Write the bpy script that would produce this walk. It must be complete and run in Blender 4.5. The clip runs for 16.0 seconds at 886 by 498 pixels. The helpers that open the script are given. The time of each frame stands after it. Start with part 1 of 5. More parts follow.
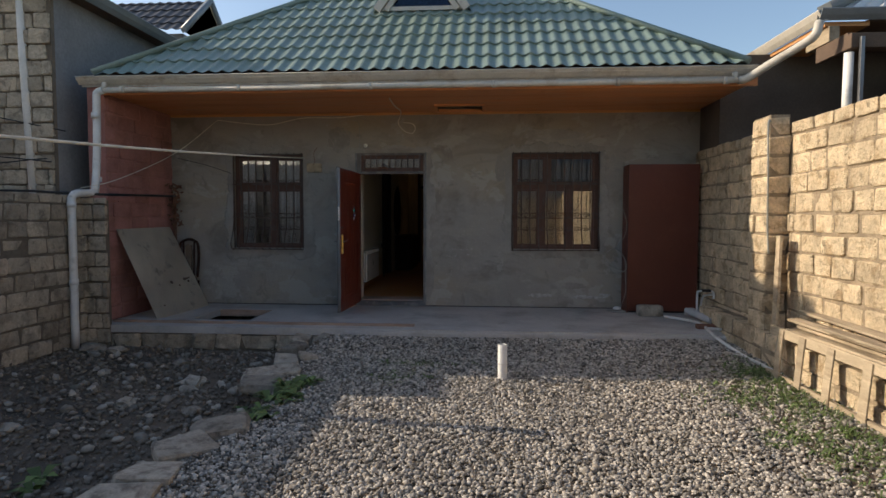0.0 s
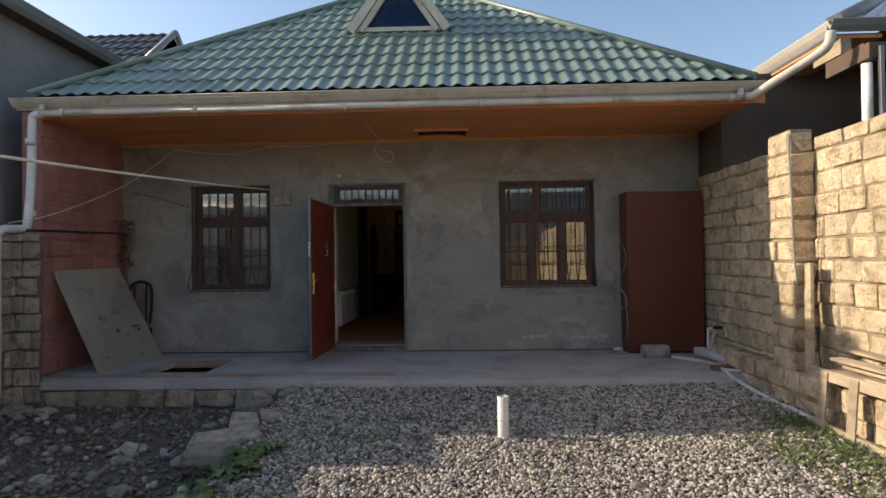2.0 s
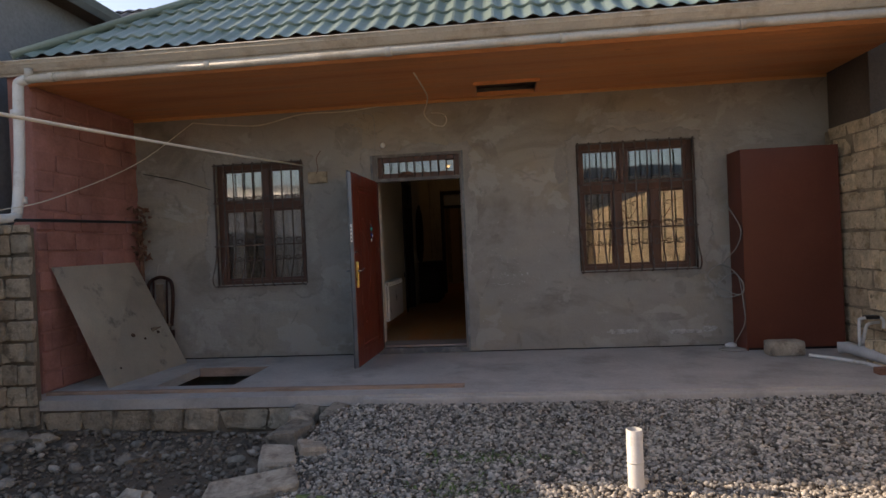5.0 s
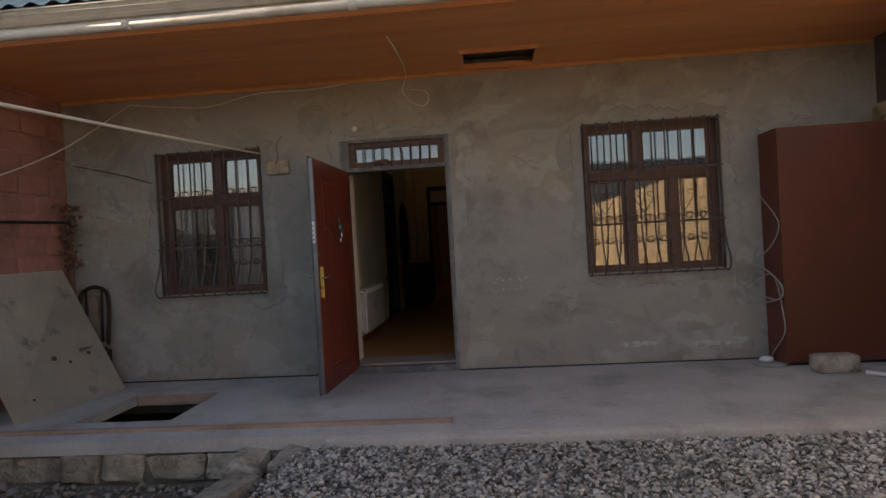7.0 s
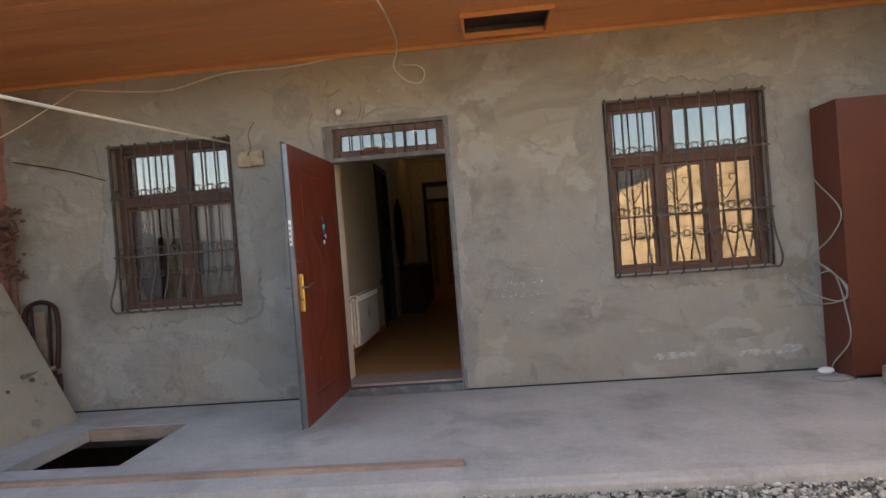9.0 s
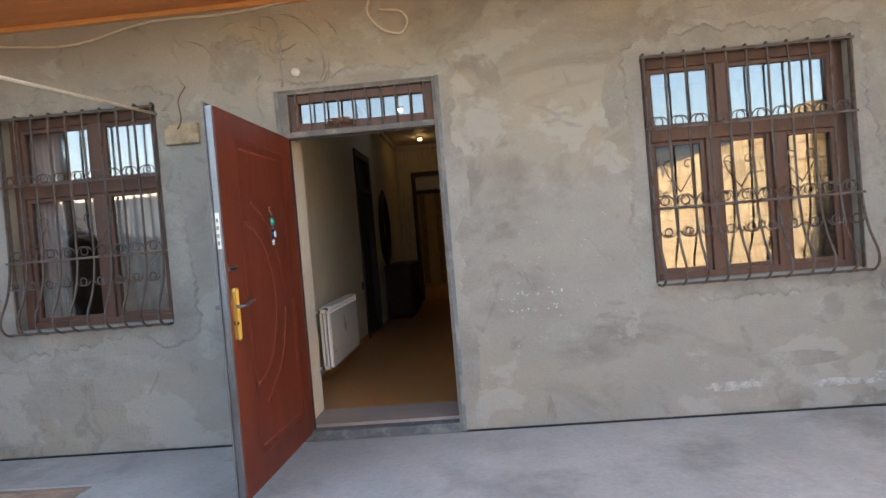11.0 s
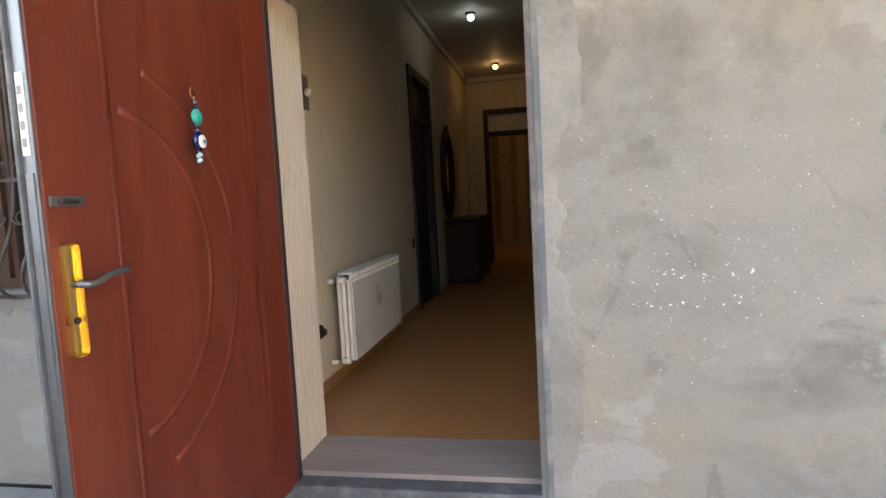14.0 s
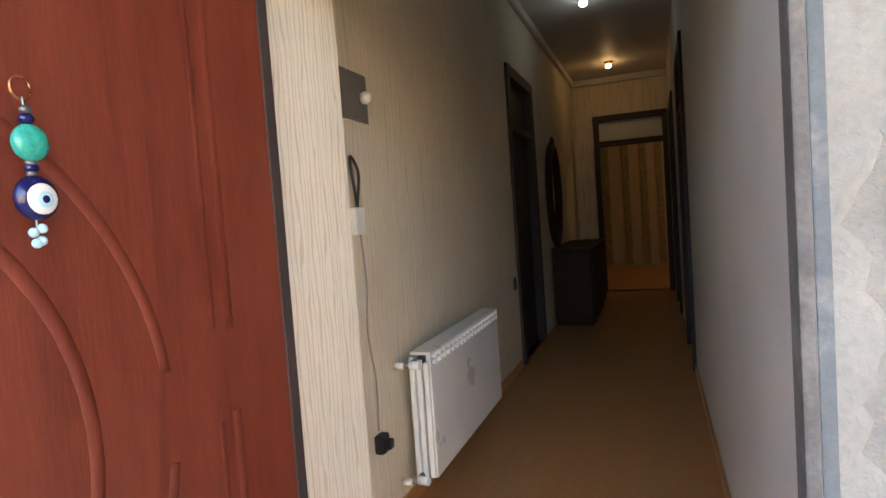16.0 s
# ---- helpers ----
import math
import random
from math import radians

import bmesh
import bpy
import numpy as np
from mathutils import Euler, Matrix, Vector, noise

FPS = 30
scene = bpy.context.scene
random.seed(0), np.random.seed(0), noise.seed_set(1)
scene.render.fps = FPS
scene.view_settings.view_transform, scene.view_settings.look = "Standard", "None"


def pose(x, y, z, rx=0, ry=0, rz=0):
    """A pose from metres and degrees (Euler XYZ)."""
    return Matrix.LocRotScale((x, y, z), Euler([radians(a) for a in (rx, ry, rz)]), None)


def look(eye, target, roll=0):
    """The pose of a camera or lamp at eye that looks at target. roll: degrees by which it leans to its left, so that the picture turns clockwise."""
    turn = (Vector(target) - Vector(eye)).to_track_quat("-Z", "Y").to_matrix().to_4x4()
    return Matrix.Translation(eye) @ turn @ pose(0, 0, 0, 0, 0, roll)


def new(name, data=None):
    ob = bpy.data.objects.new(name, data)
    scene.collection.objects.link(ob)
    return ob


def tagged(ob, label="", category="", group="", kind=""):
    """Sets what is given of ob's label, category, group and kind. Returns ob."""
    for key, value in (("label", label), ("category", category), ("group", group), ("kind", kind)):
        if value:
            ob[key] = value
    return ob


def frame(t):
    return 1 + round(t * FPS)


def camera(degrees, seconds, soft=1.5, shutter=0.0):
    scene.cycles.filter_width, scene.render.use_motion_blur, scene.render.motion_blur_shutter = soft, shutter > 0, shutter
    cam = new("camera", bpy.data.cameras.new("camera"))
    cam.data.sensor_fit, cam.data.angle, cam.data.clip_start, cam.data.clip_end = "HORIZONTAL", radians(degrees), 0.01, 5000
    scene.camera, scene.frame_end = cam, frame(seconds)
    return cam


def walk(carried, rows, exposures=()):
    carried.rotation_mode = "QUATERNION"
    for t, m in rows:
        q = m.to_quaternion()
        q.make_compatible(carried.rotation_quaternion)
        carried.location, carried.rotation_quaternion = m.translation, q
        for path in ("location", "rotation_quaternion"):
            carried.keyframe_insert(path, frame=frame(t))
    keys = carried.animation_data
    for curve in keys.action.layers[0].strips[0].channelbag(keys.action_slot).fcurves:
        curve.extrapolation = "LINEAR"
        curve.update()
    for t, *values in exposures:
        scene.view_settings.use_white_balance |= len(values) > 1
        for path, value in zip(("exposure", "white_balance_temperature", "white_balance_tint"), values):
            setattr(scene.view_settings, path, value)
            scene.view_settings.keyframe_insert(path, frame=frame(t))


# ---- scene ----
cam = camera(74.2, 16.0)
PATH = [
    (0, (-0.004, -0.021, 1.488), (-0.153, 1.97, 1.379), 0.1),
    (0.5, (-0.103, 0.229, 1.506), (-0.242, 2.225, 1.519), 0.1),
    (1, (-0.168, 0.426, 1.497), (-0.266, 2.42, 1.609), -0.2),
    (1.5, (-0.164, 0.673, 1.427), (-0.221, 2.667, 1.558), -0.6),
    (2, (-0.157, 0.811, 1.378), (-0.224, 2.809, 1.414), -0.8),
    (2.5, (-0.225, 0.967, 1.348), (-0.321, 2.963, 1.25), -1.4),
    (3, (-0.317, 1.198, 1.355), (-0.432, 3.189, 1.211), -1.7),
    (3.5, (-0.345, 1.49, 1.335), (-0.512, 3.479, 1.198), -2.0),
    (4, (-0.371, 1.741, 1.363), (-0.578, 3.728, 1.256), -2.4),
    (4.5, (-0.49, 1.969, 1.37), (-0.714, 3.956, 1.32), -2.5),
    (5, (-0.571, 2.196, 1.355), (-0.764, 4.187, 1.345), -2.5),
    (5.2, (-0.561, 2.327, 1.335), (-0.725, 4.32, 1.325), -2.6),
    (7.5, (-0.609, 3.456, 1.386), (-0.774, 5.449, 1.373), -3.6),
    (8, (-0.612, 3.653, 1.412), (-0.782, 5.646, 1.416), -4.3),
    (8.5, (-0.711, 3.914, 1.404), (-0.866, 5.908, 1.397), -4.5),
    (9, (-0.723, 4.115, 1.375), (-0.869, 6.109, 1.356), -4.4),
    (9.2, (-0.701, 4.235, 1.387), (-0.849, 6.229, 1.346), -4.3),
    (11.3, (-0.81, 5.504, 1.417), (-0.929, 7.5, 1.376), -4.8),
    (11.5, (-0.821, 5.624, 1.432), (-0.953, 7.618, 1.524), -4.8),
    (12, (-0.9, 5.88, 1.466), (-1.069, 7.857, 1.72), -4.3),
    (12.5, (-0.935, 6.099, 1.381), (-1.098, 8.079, 1.609), -3.9),
    (13, (-0.868, 6.467, 1.335), (-1.018, 8.457, 1.47), -3.1),
    (13.5, (-0.885, 6.757, 1.302), (-1.119, 8.743, 1.257), -2.9),
    (14, (-0.946, 7.129, 1.291), (-1.316, 9.087, 1.12), -3.0),
    (14.5, (-0.852, 7.657, 1.275), (-1.353, 9.58, 1.055), -3.9),
    (15, (-0.88, 7.961, 1.421), (-1.425, 9.871, 1.188), -4.2),
    (15.5, (-1.1, 8.189, 1.462), (-1.693, 10.089, 1.261), -4.5),
    (16, (-1.237, 8.263, 1.446), (-1.925, 10.138, 1.338), -4.1),
]
walk(cam, [(t, look(eye, target, roll)) for t, eye, target, roll in PATH],
     [(0, 0.32, 6650, 10), (1.0, 0.14, 6650, 10), (2, 0.55, 6700, 11), (3, 0.68, 7000, 14), (5, 0.74, 7350, 18), (7.5, 1.08, 7850, 18), (8.5, 1.75, 7950, 16), (9.2, 2.15, 7700, 15), (11.5, 2.78, 7000, 11), (12, 2.3, 6900, 11), (12.5, 3.15, 7100, 10), (13, 3.3, 7200, 9), (14.2, 3.25, 7500, 11), (14.8, 3.38, 7400, 10), (16, 3.72, 7150, 11)])

# ---- world, sun and exposure ----
SUN_EL, SUN_DIR = 24.0, Vector((-2.22, 0.32, 1.0)).normalized()
world = bpy.data.worlds.new("sky")
scene.world = world
world.use_nodes = True
wn = world.node_tree.nodes
sky = wn.new("ShaderNodeTexSky")
sky.sky_type = "NISHITA"
sky.sun_disc = False
sky.sun_elevation = radians(SUN_EL)
sky.sun_rotation = math.atan2(SUN_DIR.x, SUN_DIR.y)
sky.air_density, sky.dust_density, sky.ozone_density = 1.0, 1.2, 1.2
wn["Background"].inputs["Strength"].default_value = 0.15
world.node_tree.links.new(sky.outputs["Color"], wn["Background"].inputs["Color"])
sun = new("sun", bpy.data.lights.new("sun", "SUN"))
sun.data.energy, sun.data.angle, sun.data.color = 4.0, radians(0.6), (1.0, 0.86, 0.68)
sun.matrix_world = look(SUN_DIR * 60, (0, 0, 0))


# ---- materials ----
def mat(name, base, rough=0.8, var=0.2, scale=2.0, fine=45.0, bump=0.25, metal=0.0, rand=0.0, island=False,
        stain=None, stain_scale=1.2, stain_at=(0.5, 0.65), stretch=(1, 1, 1), spec=0.4, depth=0.01):
    m = bpy.data.materials.new(name)
    m.use_nodes = True
    nt = m.node_tree
    n, link = nt.nodes, nt.links.new
    bsdf = n["Principled BSDF"]
    geo = n.new("ShaderNodeNewGeometry")
    mp = n.new("ShaderNodeMapping")
    mp.inputs["Scale"].default_value = stretch
    link(geo.outputs["Position"], mp.inputs["Vector"])

    def tex(s, detail=5.0, rough_=0.6):
        t = n.new("ShaderNodeTexNoise")
        t.inputs["Scale"].default_value, t.inputs["Detail"].default_value, t.inputs["Roughness"].default_value = s, detail, rough_
        link(mp.outputs["Vector"], t.inputs["Vector"])
        return t.outputs["Fac"]

    def ramp(fac, lo, hi, a, b):
        r = n.new("ShaderNodeMapRange")
        r.inputs["From Min"].default_value, r.inputs["From Max"].default_value = lo, hi
        r.inputs["To Min"].default_value, r.inputs["To Max"].default_value = a, b
        link(fac, r.inputs["Value"])
        return r.outputs["Result"]

    def mul(x, y):
        q = n.new("ShaderNodeMath")
        q.operation = "MULTIPLY"
        link(x, q.inputs[0])
        link(y, q.inputs[1])
        return q.outputs[0]

    big, small = tex(scale), tex(fine, 3.0, 0.7)
    value = mul(ramp(big, 0.3, 0.7, 1 - var, 1 + var), ramp(small, 0.3, 0.7, 1 - var * 0.6, 1 + var * 0.6))
    if rand:
        src = geo.outputs["Random Per Island"] if island else n.new("ShaderNodeObjectInfo").outputs["Random"]
        value = mul(value, ramp(src, 0, 1, 1 - rand, 1 + rand))
    colour = n.new("ShaderNodeMix")
    colour.data_type = "RGBA"
    colour.inputs["A"].default_value = (*base, 1)
    colour.inputs["B"].default_value = (*(stain or base), 1)
    colour.inputs["Factor"].default_value = 0
    if stain:
        link(ramp(tex(stain_scale, 6.0, 0.65), stain_at[0], stain_at[1], 0, 1), colour.inputs["Factor"])
    hsv = n.new("ShaderNodeHueSaturation")
    link(colour.outputs["Result"], hsv.inputs["Color"])
    link(value, hsv.inputs["Value"])
    link(hsv.outputs["Color"], bsdf.inputs["Base Color"])
    link(ramp(big, 0.3, 0.7, max(rough - 0.08, 0.03), min(rough + 0.08, 1)), bsdf.inputs["Roughness"])
    bsdf.inputs["Metallic"].default_value = metal
    bsdf.inputs["Specular IOR Level"].default_value = spec
    if bump:
        b = n.new("ShaderNodeBump")
        b.inputs["Strength"].default_value, b.inputs["Distance"].default_value = bump, depth
        link(small, b.inputs["Height"])
        link(b.outputs["Normal"], bsdf.inputs["Normal"])
    return m


def layer(m, colour, scale, at, amount, stretch=(1, 1, 1), shift=0.0, twist=0.0):
    """Lays a second colour over the first in cloudy or, with a narrow range, sharply bordered areas."""
    n, link = m.node_tree.nodes, m.node_tree.links.new
    bsdf = n["Principled BSDF"]
    src = bsdf.inputs["Base Color"].links[0].from_socket
    geo, mp, tx, r, mix = (n.new("ShaderNode" + k) for k in ("NewGeometry", "Mapping", "TexNoise", "MapRange", "Mix"))
    mp.inputs["Scale"].default_value = stretch
    mp.inputs["Location"].default_value = (shift, shift * 0.7, shift * 1.3)
    link(geo.outputs["Position"], mp.inputs["Vector"])
    link(mp.outputs["Vector"], tx.inputs["Vector"])
    for key, value in (("Scale", scale), ("Detail", 9.0), ("Roughness", 0.62), ("Distortion", twist)):
        tx.inputs[key].default_value = value
    for key, value in (("From Min", at[0]), ("From Max", at[1]), ("To Max", amount)):
        r.inputs[key].default_value = value
    link(tx.outputs["Fac"], r.inputs["Value"])
    mix.data_type = "RGBA"
    link(r.outputs["Result"], mix.inputs["Factor"])
    link(src, mix.inputs["A"])
    mix.inputs["B"].default_value = (*colour, 1)
    link(mix.outputs["Result"], bsdf.inputs["Base Color"])


def lumps(m, scale, strength, depth, stretch=(1, 1, 1)):
    """Adds a coarser relief under the fine one."""
    n, link = m.node_tree.nodes, m.node_tree.links.new
    bsdf = n["Principled BSDF"]
    geo, mp, tx, b = (n.new("ShaderNode" + k) for k in ("NewGeometry", "Mapping", "TexNoise", "Bump"))
    mp.inputs["Scale"].default_value = stretch
    link(geo.outputs["Position"], mp.inputs["Vector"])
    link(mp.outputs["Vector"], tx.inputs["Vector"])
    for key, value in (("Scale", scale), ("Detail", 6.0), ("Roughness", 0.65)):
        tx.inputs[key].default_value = value
    b.inputs["Strength"].default_value, b.inputs["Distance"].default_value = strength, depth
    link(tx.outputs["Fac"], b.inputs["Height"])
    if bsdf.inputs["Normal"].links:
        link(bsdf.inputs["Normal"].links[0].from_socket, b.inputs["Normal"])
    link(b.outputs["Normal"], bsdf.inputs["Normal"])


PLASTER = mat("cement_plaster", (0.345, 0.325, 0.292), 0.92, 0.1, 1.3, 70, 0.45, stain=(0.29, 0.272, 0.244), stain_scale=1.3, stain_at=(0.44, 0.6), stretch=(0.8, 1, 1.3), depth=0.012)
layer(PLASTER, (0.37, 0.32, 0.235), 0.7, (0.46, 0.66), 0.75, (0.7, 1, 1.2), 3.1)
layer(PLASTER, (0.15, 0.138, 0.12), 0.95, (0.52, 0.63), 0.52, (0.8, 1, 1.3), 7.7, 0.6)
layer(PLASTER, (0.42, 0.405, 0.375), 1.7, (0.57, 0.6), 0.5, (0.9, 1, 1.1), 12.3, 0.3)
layer(PLASTER, (0.2, 0.185, 0.165), 3.2, (0.6, 0.66), 0.5, (1, 1, 0.8), 21.0, 1.2)
lumps(PLASTER, 5.0, 0.5, 0.06)
HATCHWOOD = mat("pinkish_timber", (0.38, 0.265, 0.2), 0.85, 0.22, 5, 60, 0.4, stain=(0.25, 0.165, 0.12), stain_scale=6, stretch=(0.5, 3, 3))
PATCH = mat("pale_plaster_patch", (0.335, 0.318, 0.285), 0.92, 0.13, 3.0, 50, 0.4, stain=(0.29, 0.272, 0.242), stain_scale=2.4, stain_at=(0.47, 0.56))
layer(PATCH, (0.22, 0.205, 0.18), 2.3, (0.56, 0.64), 0.5, (1, 1, 1), 4.0, 0.8)
lumps(PATCH, 7.0, 0.5, 0.04)
SALT = mat("salt_bloom", (0.46, 0.445, 0.43), 0.95, 0.25, 8, 60, 0.4, stain=(0.32, 0.305, 0.285), stain_scale=14, stain_at=(0.45, 0.58))
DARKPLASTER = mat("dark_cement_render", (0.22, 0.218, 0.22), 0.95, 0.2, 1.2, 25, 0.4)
CONCRETE = mat("porch_concrete", (0.45, 0.43, 0.4), 0.9, 0.14, 1.4, 35, 0.25, stain=(0.35, 0.33, 0.305), stain_scale=1.6)
LIMESTONE = mat("limestone_block", (0.68, 0.54, 0.36), 0.95, 0.24, 7, 42, 1.0, rand=0.16, stain=(0.48, 0.35, 0.21), stain_scale=5, stain_at=(0.52, 0.62), depth=0.025)
layer(LIMESTONE, (0.24, 0.185, 0.12), 9.0, (0.6, 0.66), 0.75, (1, 1, 1), 2.0, 0.5)
lumps(LIMESTONE, 11.0, 0.9, 0.06)
GREYSTONE = mat("weathered_limestone", (0.47, 0.39, 0.29), 0.95, 0.22, 5, 38, 0.9, rand=0.25, stain=(0.28, 0.23, 0.17), stain_scale=4, depth=0.02)
layer(GREYSTONE, (0.16, 0.135, 0.1), 7.0, (0.57, 0.64), 0.6, (1, 1, 1), 5.0, 0.5)
lumps(GREYSTONE, 11.0, 0.9, 0.05)
SANDMORTAR = mat("sandy_mortar", (0.34, 0.265, 0.18), 0.95, 0.25, 6, 40, 0.9, stain=(0.2, 0.155, 0.105), stain_scale=5, depth=0.03)
RUBBLE = mat("pale_rubble", (0.33, 0.29, 0.24), 0.95, 0.2, 6, 40, 0.6, rand=0.45, island=True)
MORTAR = mat("grey_mortar", (0.17, 0.135, 0.1), 0.95, 0.2, 6, 40, 0.8, depth=0.02)
PINK = mat("pink_wash_block", (0.34, 0.16, 0.135), 0.92, 0.16, 3, 35, 0.5, rand=0.12, stain=(0.26, 0.12, 0.095), stain_scale=2)
GROUND = mat("bare_earth", (0.16, 0.122, 0.09), 0.97, 0.25, 1.2, 30, 0.8, stain=(0.1, 0.085, 0.07), stain_scale=2.2, depth=0.03)
GRAVEL = mat("crushed_stone", (0.33, 0.3, 0.26), 0.9, 0.14, 0.8, 60, 0.3, rand=0.75, island=True)
ROCK = mat("pale_rock", (0.35, 0.305, 0.245), 0.95, 0.25, 7, 40, 0.9, rand=0.3, stain=(0.18, 0.15, 0.12), stain_scale=9)
CLOD = mat("earth_clod", (0.21, 0.172, 0.135), 0.95, 0.15, 3, 40, 0.5, rand=0.35, island=True)
ROOF = mat("green_metal_tile", (0.2, 0.262, 0.225), 0.36, 0.12, 2, 30, 0.05, stain=(0.15, 0.19, 0.15), stain_scale=1.0, spec=0.6)
GREYROOF = mat("grey_metal_roof", (0.2, 0.215, 0.22), 0.4, 0.12, 2, 30, 0.05, spec=0.5)
DARKROOF = mat("dark_metal_tile", (0.05, 0.05, 0.055), 0.45, 0.12, 2, 30, 0.05)
WHITEMETAL = mat("white_corrugated_sheet", (0.7, 0.68, 0.63), 0.5, 0.1, 2, 30, 0.05)
GUTTER = mat("dull_white_gutter", (0.56, 0.52, 0.45), 0.55, 0.14, 3, 50, 0.08, stain=(0.36, 0.31, 0.25), stain_scale=3)
PVC = mat("white_pvc", (0.68, 0.66, 0.62), 0.45, 0.1, 4, 60, 0.05, stain=(0.48, 0.45, 0.4), stain_scale=5, stain_at=(0.55, 0.7))
GREYPVC = mat("grey_pvc", (0.42, 0.41, 0.4), 0.5, 0.12, 4, 60, 0.05)
SOFFIT = mat("varnished_pine_board", (0.68, 0.29, 0.115), 0.5, 0.14, 3, 60, 0.1, stain=(0.55, 0.21, 0.08), stain_scale=1.5, stretch=(0.35, 3, 3))
layer(SOFFIT, (0.3, 0.12, 0.04), 6.0, (0.68, 0.72), 0.6, (0.6, 1.2, 1), 1.0)
PINE = mat("orange_pine_trim", (0.6, 0.29, 0.11), 0.55, 0.16, 3, 60, 0.1, stretch=(0.35, 3, 3))
OLDWOOD = mat("weathered_plank", (0.4, 0.32, 0.22), 0.9, 0.22, 4, 60, 0.5, rand=0.2, stain=(0.27, 0.21, 0.14), stain_scale=3, stretch=(4, 0.6, 4))
DARKBEAM = mat("dark_beam", (0.12, 0.08, 0.055), 0.85, 0.2, 4, 50, 0.4)
DOORRED = mat("red_mahogany_door", (0.172, 0.036, 0.019), 0.42, 0.16, 2.5, 40, 0.1, stretch=(4, 4, 0.45), stain=(0.145, 0.028, 0.015), stain_scale=1.6, stain_at=(0.42, 0.6), spec=0.4)
layer(DOORRED, (0.08, 0.014, 0.008), 7.0, (0.6, 0.68), 0.5, (1, 1, 0.12), 2.0, 1.5)
layer(DOORRED, (0.21, 0.06, 0.032), 3.0, (0.52, 0.7), 0.45, (1, 1, 0.3), 6.0, 0.8)
WINFRAME = mat("brown_window_frame", (0.125, 0.065, 0.046), 0.5, 0.18, 4, 60, 0.12, stretch=(3, 3, 0.6))
CABINET = mat("brown_cabinet_board", (0.125, 0.034, 0.02), 0.5, 0.1, 1.2, 50, 0.08, stain=(0.145, 0.042, 0.024), stain_scale=1)
IRON = mat("rusty_iron", (0.12, 0.1, 0.088), 0.7, 0.25, 12, 90, 0.3, metal=0.2, stain=(0.1, 0.045, 0.025), stain_scale=10)
STEEL = mat("bare_steel", (0.22, 0.22, 0.225), 0.42, 0.15, 6, 70, 0.08, metal=0.8)
BRASS = mat("polished_brass", (0.72, 0.53, 0.17), 0.3, 0.08, 5, 50, 0.02, metal=1.0)
BOARD = mat("particle_sheet", (0.6, 0.55, 0.45), 0.85, 0.12, 2, 60, 0.2, stain=(0.3, 0.275, 0.23), stain_scale=3.2, stain_at=(0.58, 0.68))
DARKWOOD = mat("dark_polished_wood", (0.04, 0.016, 0.01), 0.6, 0.25, 6, 50, 0.08, spec=0.25)
SEATCLOTH = mat("faded_chair_inlay", (0.2, 0.15, 0.11), 0.9, 0.2, 20, 90, 0.3)
WALLPAPER = mat("beige_wallpaper", (0.68, 0.6, 0.465), 0.85, 0.06, 2, 60, 0.15)


def wavy_lines(m, dark, scale):
    """Adds thin, wandering upright lines to the base colour."""
    nt = m.node_tree
    n, link = nt.nodes, nt.links.new
    bsdf = n["Principled BSDF"]
    src = bsdf.inputs["Base Color"].links[0].from_socket
    geo, mp, wave, r, mix = (n.new("ShaderNode" + k) for k in ("NewGeometry", "Mapping", "TexWave", "MapRange", "Mix"))
    mp.inputs["Scale"].default_value = (1, 1, 0.12)
    link(geo.outputs["Position"], mp.inputs["Vector"])
    wave.bands_direction = "Y"
    for key, value in (("Scale", scale), ("Distortion", 9.0), ("Detail", 2.0), ("Detail Scale", 1.6)):
        wave.inputs[key].default_value = value
    link(mp.outputs["Vector"], wave.inputs["Vector"])
    r.inputs["From Min"].default_value, r.inputs["From Max"].default_value = 0.05, 0.3
    r.inputs["To Min"].default_value, r.inputs["To Max"].default_value = 0.8, 0.0
    link(wave.outputs["Fac"], r.inputs["Value"])
    mix.data_type = "RGBA"
    link(r.outputs["Result"], mix.inputs["Factor"])
    link(src, mix.inputs["A"])
    mix.inputs["B"].default_value = (*dark, 1)
    link(mix.outputs["Result"], bsdf.inputs["Base Color"])


wavy_lines(WALLPAPER, (0.56, 0.485, 0.365), 11.0)
JAMBPAPER = mat("pale_grained_panel", (0.74, 0.68, 0.57), 0.7, 0.06, 2, 60, 0.1)
wavy_lines(JAMBPAPER, (0.55, 0.48, 0.38), 16.0)
LAMINATE = mat("amber_laminate", (0.45, 0.207, 0.074), 0.38, 0.14, 3, 40, 0.05, stretch=(3, 0.5, 1), spec=0.5)
GREYLAM = mat("greyed_laminate", (0.33, 0.27, 0.24), 0.5, 0.16, 3, 60, 0.08, stretch=(0.5, 5, 1))
CEILWHITE = mat("hall_ceiling_paint", (0.56, 0.535, 0.5), 0.6, 0.05, 2, 40, 0.05)
DARKFRAME = mat("dark_door_frame", (0.045, 0.032, 0.03), 0.65, 0.15, 3, 50, 0.06)
BACKPAPER = mat("floral_wallpaper", (0.5, 0.36, 0.2), 0.85, 0.1, 3, 40, 0.05)
FLORAL = mat("wallpaper_flower_band", (0.3, 0.22, 0.1), 0.85, 0.35, 9, 40, 0.05)
ENAMEL = mat("white_enamel", (0.78, 0.76, 0.72), 0.32, 0.05, 3, 40, 0.02, spec=0.5)
CREAM = mat("cream_plastic", (0.75, 0.72, 0.65), 0.4, 0.05, 3, 40, 0.02)
GREYPLATE = mat("grey_switch_plate", (0.22, 0.2, 0.18), 0.4, 0.08, 3, 40, 0.03, metal=0.3)
BLACK = mat("black_plastic", (0.015, 0.015, 0.016), 0.45, 0.1, 5, 50, 0.05)
